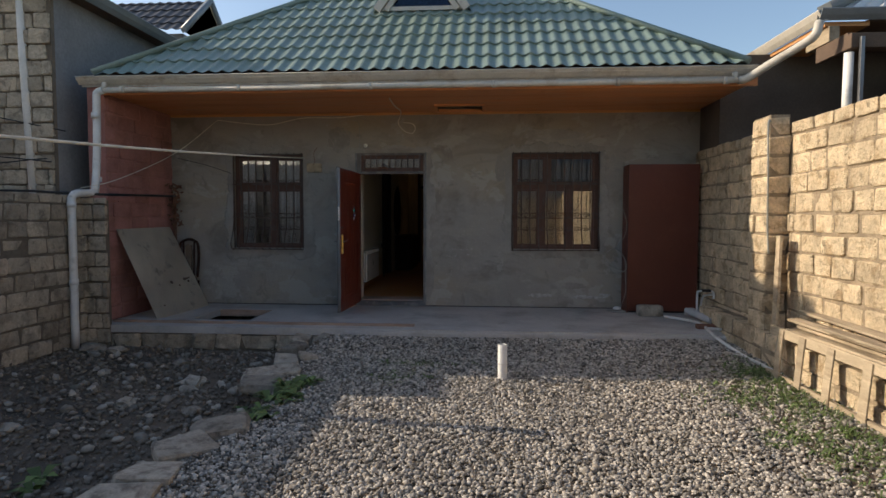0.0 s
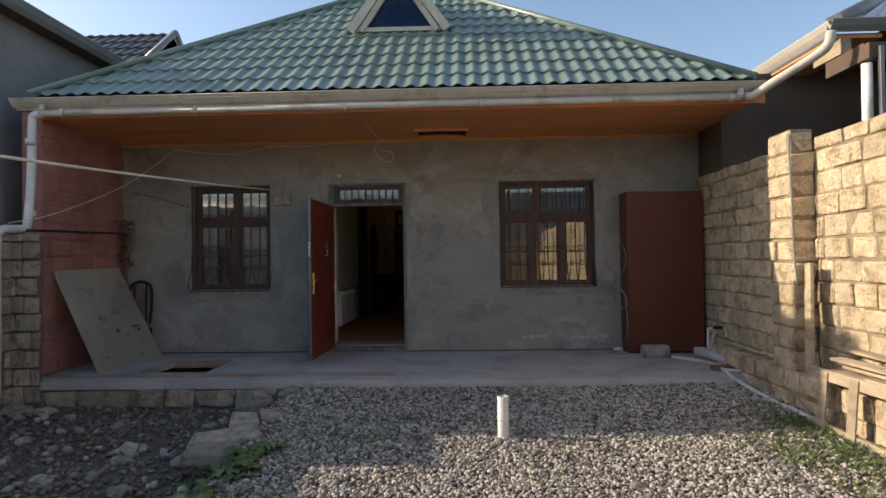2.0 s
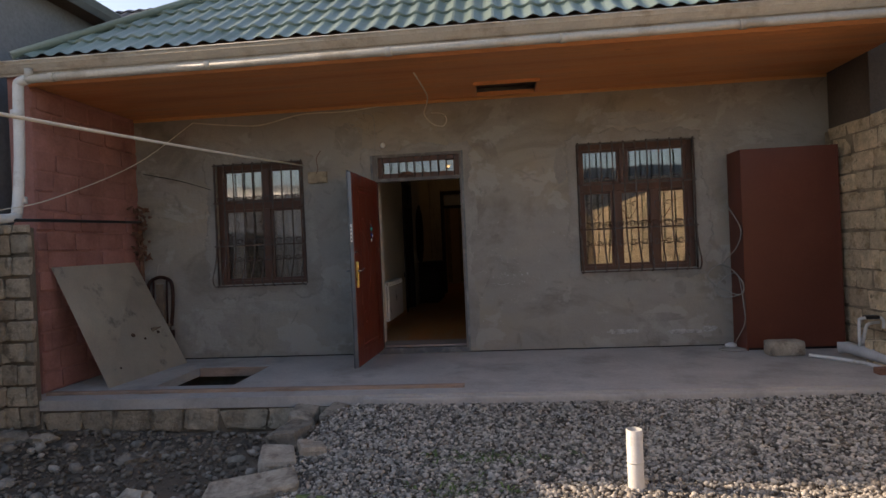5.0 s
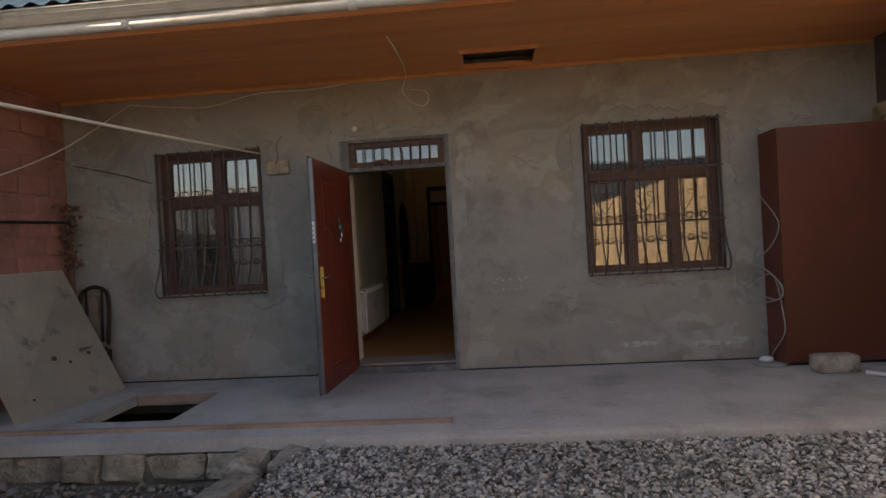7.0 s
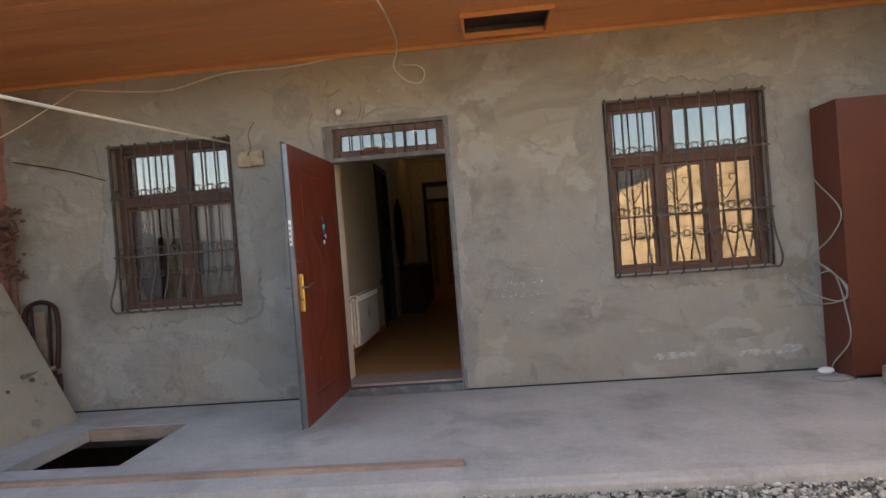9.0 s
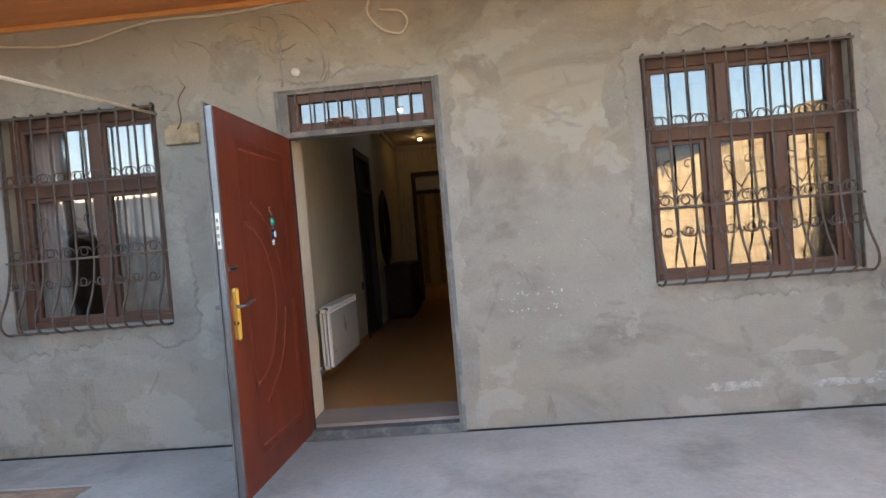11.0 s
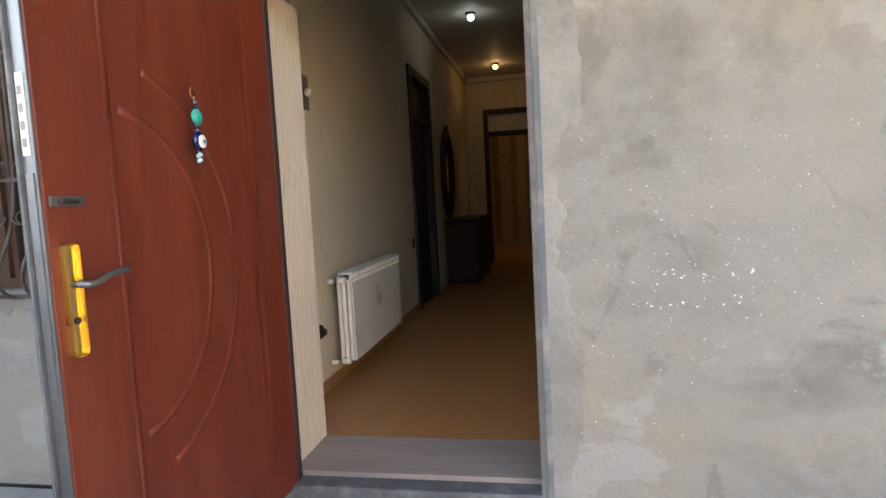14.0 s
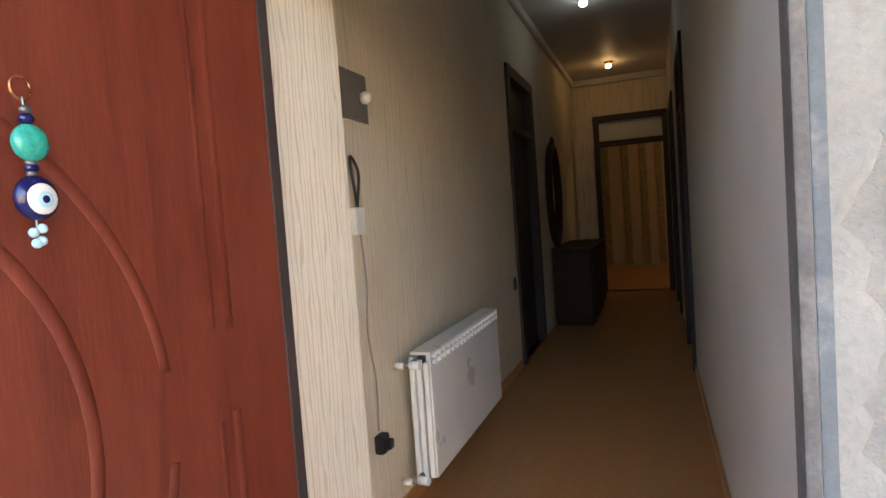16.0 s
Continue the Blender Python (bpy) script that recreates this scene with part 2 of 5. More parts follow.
CABLE = mat("pale_cable", (0.6, 0.55, 0.45), 0.6, 0.12, 8, 60, 0.05)
GREYCABLE = mat("grey_cable", (0.3, 0.3, 0.27), 0.6, 0.12, 8, 60, 0.05)
TURQ = mat("turquoise_bead", (0.03, 0.42, 0.33), 0.2, 0.25, 60, 200, 0.1, spec=0.6)
BLUEGLASS = mat("navy_glass_bead", (0.008, 0.01, 0.09), 0.1, 0.1, 30, 90, 0, spec=0.7)
PALEBLUE = mat("pale_blue_glass", (0.45, 0.72, 0.8), 0.15, 0.05, 30, 90, 0, spec=0.7)
WHITEGLASS = mat("white_glass", (0.8, 0.82, 0.82), 0.15, 0.03, 30, 90, 0, spec=0.7)
COPPER = mat("copper_ring", (0.6, 0.28, 0.15), 0.3, 0.1, 30, 90, 0, metal=1.0)
CURTAIN = mat("pale_curtain", (0.7, 0.69, 0.68), 0.9, 0.08, 3, 40, 0.1)
CHIP = mat("white_paint_fleck", (0.8, 0.79, 0.77), 0.6, 0.05, 10, 60, 0.1)
LEAF = mat("green_weed_leaf", (0.1, 0.145, 0.045), 0.6, 0.2, 8, 60, 0.1, rand=0.4, island=True)
DRYLEAF = mat("dry_vine", (0.16, 0.08, 0.05), 0.85, 0.3, 20, 90, 0.3)
BRICKRED = mat("red_brick", (0.24, 0.12, 0.08), 0.92, 0.2, 8, 60, 0.5, rand=0.15)
DUSTYSTEEL = mat("dusty_brown_steel", (0.15, 0.138, 0.13), 0.75, 0.22, 7, 70, 0.3, stain=(0.24, 0.22, 0.2), stain_scale=6)
PALEPAINT = mat("worn_blue_grey_paint", (0.16, 0.175, 0.18), 0.8, 0.16, 4, 60, 0.4, stain=(0.28, 0.275, 0.26), stain_scale=5)
SIDEPLASTER = mat("plain_pale_hall_paint", (0.62, 0.585, 0.54), 0.8, 0.05, 2, 60, 0.15)
# render darkened in its base colour to stand for porch shade
SHADEDWOOD = mat("shade_brown_render", (0.12, 0.096, 0.078), 0.95, 0.2, 2, 30, 0.4)
BLUEPAINT = mat("blue_grey_painted_steel", (0.115, 0.12, 0.125), 0.6, 0.2, 6, 60, 0.15, stain=(0.2, 0.2, 0.19), stain_scale=8)


def glass(name, tint, gloss):
    m = bpy.data.materials.new(name)
    m.use_nodes = True
    nt = m.node_tree
    n, link = nt.nodes, nt.links.new
    n.remove(n["Principled BSDF"])
    clear, shine, mix, bmp, tx = (n.new("ShaderNode" + k) for k in ("BsdfTransparent", "BsdfGlossy", "MixShader", "Bump", "TexNoise"))
    clear.inputs["Color"].default_value = (*tint, 1)
    shine.inputs["Roughness"].default_value = 0.015
    shine.inputs["Color"].default_value = (0.95, 0.95, 0.95, 1)
    tx.inputs["Scale"].default_value = 1.2
    bmp.inputs["Strength"].default_value, bmp.inputs["Distance"].default_value = 0.05, 0.02
    link(tx.outputs["Fac"], bmp.inputs["Height"])
    link(bmp.outputs["Normal"], shine.inputs["Normal"])
    mix.inputs["Fac"].default_value = gloss
    link(clear.outputs[0], mix.inputs[1])
    link(shine.outputs[0], mix.inputs[2])
    link(mix.outputs[0], n["Material Output"].inputs["Surface"])
    return m


GLASS = glass("tinted_window_glass", (0.8, 0.81, 0.81), 0.14)
DORMERGLASS = glass("blue_dormer_glass", (0.1, 0.14, 0.22), 0.3)


def glow(name, colour, strength):
    m = bpy.data.materials.new(name)
    m.use_nodes = True
    b = m.node_tree.nodes["Principled BSDF"]
    b.inputs["Base Color"].default_value = (*colour, 1)
    b.inputs["Emission Color"].default_value = (*colour, 1)
    b.inputs["Emission Strength"].default_value = strength
    return m


WARMBULB, COOLBULB = glow("warm_bulb", (1.0, 0.62, 0.2), 1.2), glow("cool_bulb", (0.8, 0.95, 1.0), 0.8)
MIRROR = bpy.data.materials.new("mirror_glass")
MIRROR.use_nodes = True
MIRROR.node_tree.nodes["Principled BSDF"].inputs["Metallic"].default_value = 1.0
MIRROR.node_tree.nodes["Principled BSDF"].inputs["Roughness"].default_value = 0.03


# ---- mesh helpers ----
def box(bm, x0, x1, y0, y1, z0, z1, bev=0.0, m=None):
    made = bmesh.ops.create_cube(bm, size=1)["verts"]
    for v in made:
        v.co = Vector((x0 + (v.co.x + 0.5) * (x1 - x0), y0 + (v.co.y + 0.5) * (y1 - y0), z0 + (v.co.z + 0.5) * (z1 - z0)))
    if bev:
        edges = list({e for v in made for e in v.link_edges})
        out = bmesh.ops.bevel(bm, geom=edges, offset=bev, segments=2, affect="EDGES", profile=0.6)
        made = list({v for f in out["faces"] for v in f.verts} | {v for v in made if v.is_valid})
    if m is not None:
        bmesh.ops.transform(bm, matrix=m, verts=[v for v in made if v.is_valid])
    return bm


def solid(*a, **k):
    return box(bmesh.new(), *a, **k)


def tube(bm, pts, r, sides=8, closed=False):
    pts = [Vector(p) for p in pts]
    rings, side = [], None
    for i, p in enumerate(pts):
        a = pts[i - 1] if (i or closed) else p
        b = pts[(i + 1) % len(pts)] if (i + 1 < len(pts) or closed) else p
        d = (b - a).normalized()
        if side is None:
            side = d.orthogonal().normalized()
        side = (side - d * side.dot(d)).normalized()
        up = d.cross(side)
        rr = r[i] if isinstance(r, (list, tuple)) else r
        rings.append([bm.verts.new(p + (side * math.cos(t) + up * math.sin(t)) * rr) for t in (2 * math.pi * k / sides for k in range(sides))])
    n = len(rings)
    for i in range(n if closed else n - 1):
        a, b = rings[i], rings[(i + 1) % n]
        for k in range(sides):
            bm.faces.new((a[k], a[(k + 1) % sides], b[(k + 1) % sides], b[k])).smooth = True
    if not closed:
        bm.faces.new(rings[0][::-1])
        bm.faces.new(rings[-1])
    return bm


def curve_pts(pts, n=8):
    """A smooth line through the given points."""
    p = [Vector(q) for q in pts]
    p = [p[0] * 2 - p[1]] + p + [p[-1] * 2 - p[-2]]
    out = []
    for i in range(1, len(p) - 2):
        for k in range(n):
            t = k / n
            a, b, c, d = p[i - 1], p[i], p[i + 1], p[i + 2]
            out.append(0.5 * (2 * b + (c - a) * t + (2 * a - 5 * b + 4 * c - d) * t * t + (3 * b - a - 3 * c + d) * t ** 3))
    out.append(p[-2])
    return out


def finish(bm, name, material):
    bmesh.ops.recalc_face_normals(bm, faces=bm.faces)
    me = bpy.data.meshes.new(name)
    bm.to_mesh(me)
    bm.free()
    me.materials.append(material)
    return me


def part(name, bm, material, parent=None, label=""):
    ob = new(name, finish(bm, name, material))
    ob.parent = parent
    return tagged(ob, label)


def thing(name, label, category, group="", at=(0, 0, 0)):
    ob = new(name)
    ob.empty_display_size = 0.1
    ob.location = at
    return tagged(ob, label, category, group)


def structure(name, bm, material, label="", category=""):
    return tagged(part(name, bm, material), label, category, kind="structure")


def raw(name, verts, faces, material, smooth=False):
    me = bpy.data.meshes.new(name)
    me.from_pydata(verts, [], faces)
    me.materials.append(material)
    if smooth:
        me.polygons.foreach_set("use_smooth", [True] * len(me.polygons))
    return new(name, me)


def holed(bm, axis, at0, at1, u0, u1, z0, z1, holes):
    """A wall between at0 and at1 along the axis it faces, with openings (u0, u1, z0, z1)."""
    us = sorted({u0, u1, *[h[0] for h in holes], *[h[1] for h in holes]})
    zs = sorted({z0, z1, *[h[2] for h in holes], *[h[3] for h in holes]})
    grid = {}

    def vert(i, j, s):
        if (i, j, s) not in grid:
            a = at1 if s else at0
            grid[i, j, s] = bm.verts.new((us[i], a, zs[j]) if axis == "y" else (a, us[i], zs[j]))
        return grid[i, j, s]

    def full(i, j):
        if not (0 <= i < len(us) - 1 and 0 <= j < len(zs) - 1):
            return False
        u, z = (us[i] + us[i + 1]) / 2, (zs[j] + zs[j + 1]) / 2
        return not any(h[0] < u < h[1] and h[2] < z < h[3] for h in holes)

    for i in range(len(us) - 1):
        for j in range(len(zs) - 1):
            if not full(i, j):
                continue
            for s in (0, 1):
                bm.faces.new([vert(a, b, s) for a, b in ((i, j), (i + 1, j), (i + 1, j + 1), (i, j + 1))])
            for di, dj, e in ((-1, 0, ((i, j), (i, j + 1))), (1, 0, ((i + 1, j), (i + 1, j + 1))), (0, -1, ((i, j), (i + 1, j))), (0, 1, ((i, j + 1), (i + 1, j + 1)))):
                if not full(i + di, j + dj):
                    bm.faces.new([vert(*e[0], 0), vert(*e[1], 0), vert(*e[1], 1), vert(*e[0], 1)])
    return bm


# ---- ground ----
PORCH_Z, PORCH_Y, FACE = 0.045, 7.37, 9.37


def border_x(y):
    return -2.05 + 0.12 * math.sin(y * 1.7) - 0.03 * (y - 4)


def ground_z(x, y):
    if y > 7.5:
        return -1.4 if -5.1 < x < 3.3 and y < 22 else -0.3
    bump = 0.02 * noise.noise((x * 1.3, y * 1.3, 0)) + 0.008 * noise.noise((x * 6, y * 6, 3))
    s = min(max((x - border_x(y) + 0.15) / 0.3, 0), 1)
    low = -0.275 + 0.03 * noise.noise((x * 0.7, y * 0.7, 5)) + bump * 1.6 + 0.09 * max(0, (-4.3 - x))
    high = -0.105 + bump * 0.6 + 0.05 * max(0, (y - 6.2)) + 0.02 * max(0, x - 1.5)
    return low + (high - low) * s * s * (3 - 2 * s)


gx = np.concatenate([[-400, -120, -40, -15, -8], np.linspace(-5.6, 3.3, 110), [5, 10, 40, 120, 400]])
gy = np.concatenate([[-400, -120, -40, -14], np.linspace(-7, 7.48, 150), [7.52, 12, 21.8, 22.5, 60, 150, 400]])
gv = [(x, y, ground_z(x, y) if -6 < x < 4 and -8 < y < 23 else -0.25) for y in gy for x in gx]
nx = len(gx)
gf = [(j * nx + i, j * nx + i + 1, (j + 1) * nx + i + 1, (j + 1) * nx + i) for j in range(len(gy) - 1) for i in range(nx - 1)]
tagged(raw("ground", gv, gf, GROUND, True), "bare brown earth with stones and a gravelled yard", "ground", kind="structure")

# ---- house shell ----
HX0, HX1 = -5.2, 3.25
WL, WR, DOOR = (-4.17, -2.99, 0.95, 2.515), (0.385, 1.76, 0.955, 2.51), (-2.13, -1.0, 0.1, 2.515)
structure("wall_front", holed(bmesh.new(), "y", FACE, 9.83, HX0 - 0.3, HX1 + 0.9, -0.3, 3.6, [WL, WR, DOOR]), PLASTER, "rough grey cement plaster house front", "wall")
CZ = 3.36
structure("wall_corridor_west", holed(bmesh.new(), "x", -2.57, -2.37, 9.83, 17.5, 0.0, CZ, [(13.2, 14.15, 0.13, 2.66)]), WALLPAPER, "beige wallpapered hallway wall", "wall")
structure("wall_corridor_east", holed(bmesh.new(), "x", -1.0, -0.85, 9.83, 17.5, 0.0, CZ, [(13.1, 14.0, 0.13, 2.66), (15.6, 16.5, 0.13, 2.66)]), SIDEPLASTER, "plain pale hallway wall", "wall")
structure("wall_corridor_end", holed(bmesh.new(), "y", 17.5, 17.65, -2.6, -0.8, 0.0, CZ, [(-2.0, -1.08, 0.13, 2.76)]), WALLPAPER, "beige wallpapered end wall of the hallway", "wall")
structure("wall_back", solid(-5.4, 3.4, 21.0, 21.3, -0.3, 3.6), BACKPAPER, "brown floral wallpapered back room wall", "wall")
structure("wall_house_west", solid(-5.5, HX0, 9.83, 21.0, -0.3, 3.6), PLASTER, "plain house side wall", "wall")
structure("wall_house_east", solid(HX1, 3.5, 9.83, 21.0, -0.3, 3.6), PLASTER, "plain house side wall", "wall")
structure("wall_partition_west", solid(-5.2, -2.57, 14.3, 14.45, 0, CZ), WALLPAPER, "plain partition wall", "wall")
structure("wall_partition_east", solid(-0.85, 3.25, 14.3, 14.45, 0, CZ), WALLPAPER, "plain partition wall", "wall")
structure("floor", solid(-5.2, 3.25, 9.83, 21.0, -0.05, 0.13), LAMINATE, "amber laminate floor, worn and dull", "floor")
structure("threshold", solid(-2.105, -1.0, 9.45, 9.829, 0.08, 0.134), GREYLAM, "greyed laminate strip in the doorway", "threshold")
structure("door_sill", solid(-2.13, -1.0, FACE - 0.02, 9.45, PORCH_Z, 0.115, bev=0.01), BLUEPAINT, "steel door sill", "sill")
structure("ceiling_inside", solid(-5.2, 3.25, 9.83, 21.0, CZ, CZ + 0.1), CEILWHITE, "white painted ceiling", "ceiling")

# soffit of pine boards, with a vent opening
bm = bmesh.new()
VENT = (-0.77, -0.08, 8.74, 9.2)
edges = list(np.linspace(7.68, FACE, 16))
for a, b in zip(edges[:-1], edges[1:]):
    spans = [(HX0, HX1)] if b <= VENT[2] or a >= VENT[3] else [(HX0, VENT[0]), (VENT[1], HX1)]
    for s0, s1 in spans:
        box(bm, s0, s1, a + 0.0015, b - 0.0015, 3.15, 3.175, bev=0.003)
structure("ceiling_soffit", bm, SOFFIT, "orange-brown varnished pine board soffit", "soffit")
structure("ceiling_soffit_deck", solid(HX0, HX1, 7.68, FACE, 3.42, 3.45), DARKBEAM, "dark boards above the soffit", "soffit")
structure("trim_soffit", solid(HX0, HX1, FACE - 0.035, FACE - 0.003, 3.112, 3.149, bev=0.006), PINE, "pine trim strip under the soffit", "trim")
structure("fascia", solid(HX0, HX1 + 0.1, 7.65, 7.68, 3.13, 3.34), SOFFIT, "brown eave fascia board", "fascia")
vent = thing("soffit_vent", "dark rectangular soffit vent with pine frame", "vent", at=(-0.42, 8.97, 3.15))
for x0, x1, y0, y1 in ((-0.79, -0.05, 8.715, 8.74), (-0.79, -0.05, 9.2, 9.225), (-0.79, -0.765, 8.742, 9.198), (-0.085, -0.06, 8.742, 9.198)):
    part("frame_strip", solid(x0 + 0.42, x1 + 0.42, y0 - 8.97, y1 - 8.97, -0.03, 0.02, bev=0.004), SOFFIT, vent)
part("duct", holed(bmesh.new(), "y", -0.225, 0.225, -0.34, 0.33, 0.06, 0.26, []), BLACK, vent, "dark hollow duct")

# porch slab with a hatch opening
HATCH = (-4.15, -3.3, 7.88, 8.82)
bm = bmesh.new()
for x0, x1, y0, y1 in ((HX0, HATCH[0], PORCH_Y, FACE), (HATCH[1], 3.2, PORCH_Y, FACE), (HATCH[0], HATCH[1], PORCH_Y, HATCH[2]), (HATCH[0], HATCH[1], HATCH[3], FACE)):
    box(bm, x0, x1, y0, y1, -0.05, PORCH_Z)
bmesh.ops.remove_doubles(bm, verts=bm.verts, dist=0.0005)
structure("porch_floor", bm, CONCRETE, "grey concrete porch slab, dusty and patched", "porch")
structure("porch_plinth", solid(HX0, 3.2, PORCH_Y + 0.03, PORCH_Y + 0.3, -1.4, -0.05), MORTAR, "mortar bed of the porch edge", "plinth")
structure("porch_gap", solid(HX0, 3.2, FACE - 0.012, FACE, PORCH_Z, PORCH_Z + 0.012), BLACK, "dark joint along the wall foot", "joint")
structure("porch_lip", solid(-1.85, 3.2, PORCH_Y - 0.05, PORCH_Y + 0.02, -0.1, PORCH_Z - 0.02, bev=0.02), CONCRETE, "crumbled concrete porch edge", "edge")
structure("hatch_lintel", solid(HATCH[0] + 0.005, HATCH[1] - 0.02, HATCH[3] - 0.05, HATCH[3] - 0.002, -0.06, PORCH_Z - 0.008, bev=0.006), HATCHWOOD, "reddish timber in the hatch opening", "hatch")
structure("cellar_walls", holed(bmesh.new(), "y", 7.7, 7.74, -5, 0, -1.4, -0.051, []), DARKPLASTER, "dark cellar wall", "wall")

# side wall of the porch, pink
structure("wall_pink", solid(HX0 - 0.25, HX0 - 0.012, 7.68, FACE, -0.3, 3.4), PINK, "pink washed block side wall of the porch", "wall")

# ---- front roof ----
EAVE_Y, EAVE_Z, APEX_Y, APEX_Z, RX0, RX1, AX = 7.56, 3.36, 11.65, 6.54, -5.27, 3.2, -1.03
slope = (APEX_Z - EAVE_Z) / (APEX_Y - EAVE_Y)
normal = Vector((0, -slope, 1)).normalized()


def tiled_slope(material, ex0, ex1, ey, ez, ay, az, ax0, ax1, wave=0.183, row=0.39, per=8):
    length = math.hypot(ay - ey, az - ez)
    up = Vector((0, ay - ey, az - ez)).normalized()
    nrm = Vector((0, -up.z, up.y))
    us = np.arange(ex0, ex1 + wave / per, wave / per)
    stations = []
    k = 0
    while k * row < length:
        for f, h in ((0.0, 0.028), (0.06, 0.03), (0.35, 0.018), (0.7, 0.008), (0.995, 0.003)):
            stations.append((min((k + f) * row, length), h))
        k += 1
    verts, faces = [], []
    for s, h in stations:
        q = s / length
        l, r = ex0 + (ax0 - ex0) * q, ex1 + (ax1 - ex1) * q
        for u in us:
            uu = min(max(u, l), r)
            w = 0.5 + 0.5 * math.cos(2 * math.pi * u / wave)
            p = Vector((uu, ey, ez)) + up * (s + (0.02 * (w - 0.5) if h > 0.02 else 0)) + nrm * (h + 0.026 * w ** 1.4)
            verts.append(tuple(p))
    n = len(us)
    for j in range(len(stations) - 1):
        for i in range(n - 1):
            a, b = verts[j * n + i], verts[j * n + i + 1]
            if abs(a[0] - b[0]) > 1e-6 or abs(verts[(j + 1) * n + i][0] - verts[(j + 1) * n + i + 1][0]) > 1e-6:
                faces.append((j * n + i, j * n + i + 1, (j + 1) * n + i + 1, (j + 1) * n + i))
    return raw("metal_tiles", verts, faces, material)


roof = thing("house_roof", "green pressed metal tile hip roof with dormer", "roof", at=(AX, 9.5, 3.3))


def under(ob, parent):
    ob.parent = parent
    ob.matrix_parent_inverse = Matrix.Translation(parent.location).inverted()
    return ob


under(tiled_slope(ROOF, RX0, RX1, EAVE_Y, EAVE_Z, APEX_Y, APEX_Z, AX, AX), roof)
bm = bmesh.new()
pts = [bm.verts.new(p) for p in ((RX0, EAVE_Y, EAVE_Z), (RX1, EAVE_Y, EAVE_Z), (AX, APEX_Y, APEX_Z), (RX0, 21.4, EAVE_Z), (RX1, 21.4, EAVE_Z), (AX, 17, APEX_Z))]
for f in ((0, 2, 5, 3), (1, 4, 5, 2), (3, 5, 4)):
    bm.faces.new([pts[i] for i in f])
bmesh.ops.solidify(bm, geom=bm.faces[:], thickness=0.02)
under(part("side_slopes", bm, ROOF), roof)
for ex in (RX0, RX1):
    under(part("hip_cap", tube(bmesh.new(), [(ex, EAVE_Y - 0.02, EAVE_Z + 0.05), (AX, APEX_Y, APEX_Z + 0.05)], 0.045, 8), ROOF), roof)
under(part("ridge_cap", tube(bmesh.new(), [(AX, APEX_Y, APEX_Z + 0.05), (AX, 17, APEX_Z + 0.05)], 0.07, 8), ROOF), roof)

# dormer
DY, DZ, DH, DX, DW = 9.22, 4.66, 1.02, -1.03, 0.72
bm = bmesh.new()
deep = 1.55
t = [bm.verts.new(p) for p in ((DX - DW - 0.05, DY - 0.03, DZ), (DX, DY - 0.03, DZ + DH + 0.05), (DX + DW + 0.05, DY - 0.03, DZ), (DX - 0.02, DY + deep, DZ + DH + 0.05), (DX - DW - 0.05, DY + 0.12, DZ), (DX + DW + 0.05, DY + 0.12, DZ), (DX + 0.02, DY + deep, DZ + DH + 0.05))]
bm.faces.new((t[0], t[1], t[3], t[4]))
bm.faces.new((t[1], t[2], t[5], t[6]))
bmesh.ops.solidify(bm, geom=bm.faces[:], thickness=0.025)
under(part("dormer_roof", bm, ROOF), roof)


def bar(bm, a, b, w, d):
    """A flat bar in the plane facing the yard, w wide and d deep."""
    a, b = Vector(a), Vector(b)
    along = (b - a).normalized()
    side = Vector((-along.z, 0, along.x)) * w / 2
    vs = [bm.verts.new(p + s * side + Vector((0, q, 0))) for p in (a, b) for s in (-1, 1) for q in (-d / 2, d / 2)]
    for f in ((0, 1, 3, 2), (4, 6, 7, 5), (0, 4, 5, 1), (2, 3, 7, 6), (0, 2, 6, 4), (1, 5, 7, 3)):
        bm.faces.new([vs[i] for i in f])
    return bm


frame_ob = under(part("dormer_window", bar(bmesh.new(), (DX - DW + 0.1, DY, DZ + 0.06), (DX + DW - 0.1, DY, DZ + 0.06), 0.06, 0.06), GUTTER), roof)
for s in (-1, 1):
    for off, w, d in ((0.02, 0.12, 0.09), (0.15, 0.075, 0.06)):
        part("trim_bar", bar(bmesh.new(), (DX + s * (DW - off * 1.1), DY - d / 2, DZ + 0.03), (DX, DY - d / 2, DZ + DH - off * 1.2), w, d), GUTTER, frame_ob)
bm = bmesh.new()
bm.faces.new([bm.verts.new(p) for p in ((DX - DW + 0.12, DY + 0.01, DZ + 0.05), (DX + DW - 0.12, DY + 0.01, DZ + 0.05), (DX, DY + 0.01, DZ + DH - 0.15))])
bmesh.ops.solidify(bm, geom=bm.faces[:], thickness=0.006)
part("pane", bm, DORMERGLASS, frame_ob, "blue reflecting triangular pane")

# gutter and its drain pipes
gutter = thing("eave_gutter", "dull white half-open gutter along the eave", "gutter", at=(-1, 7.18, 3.2))


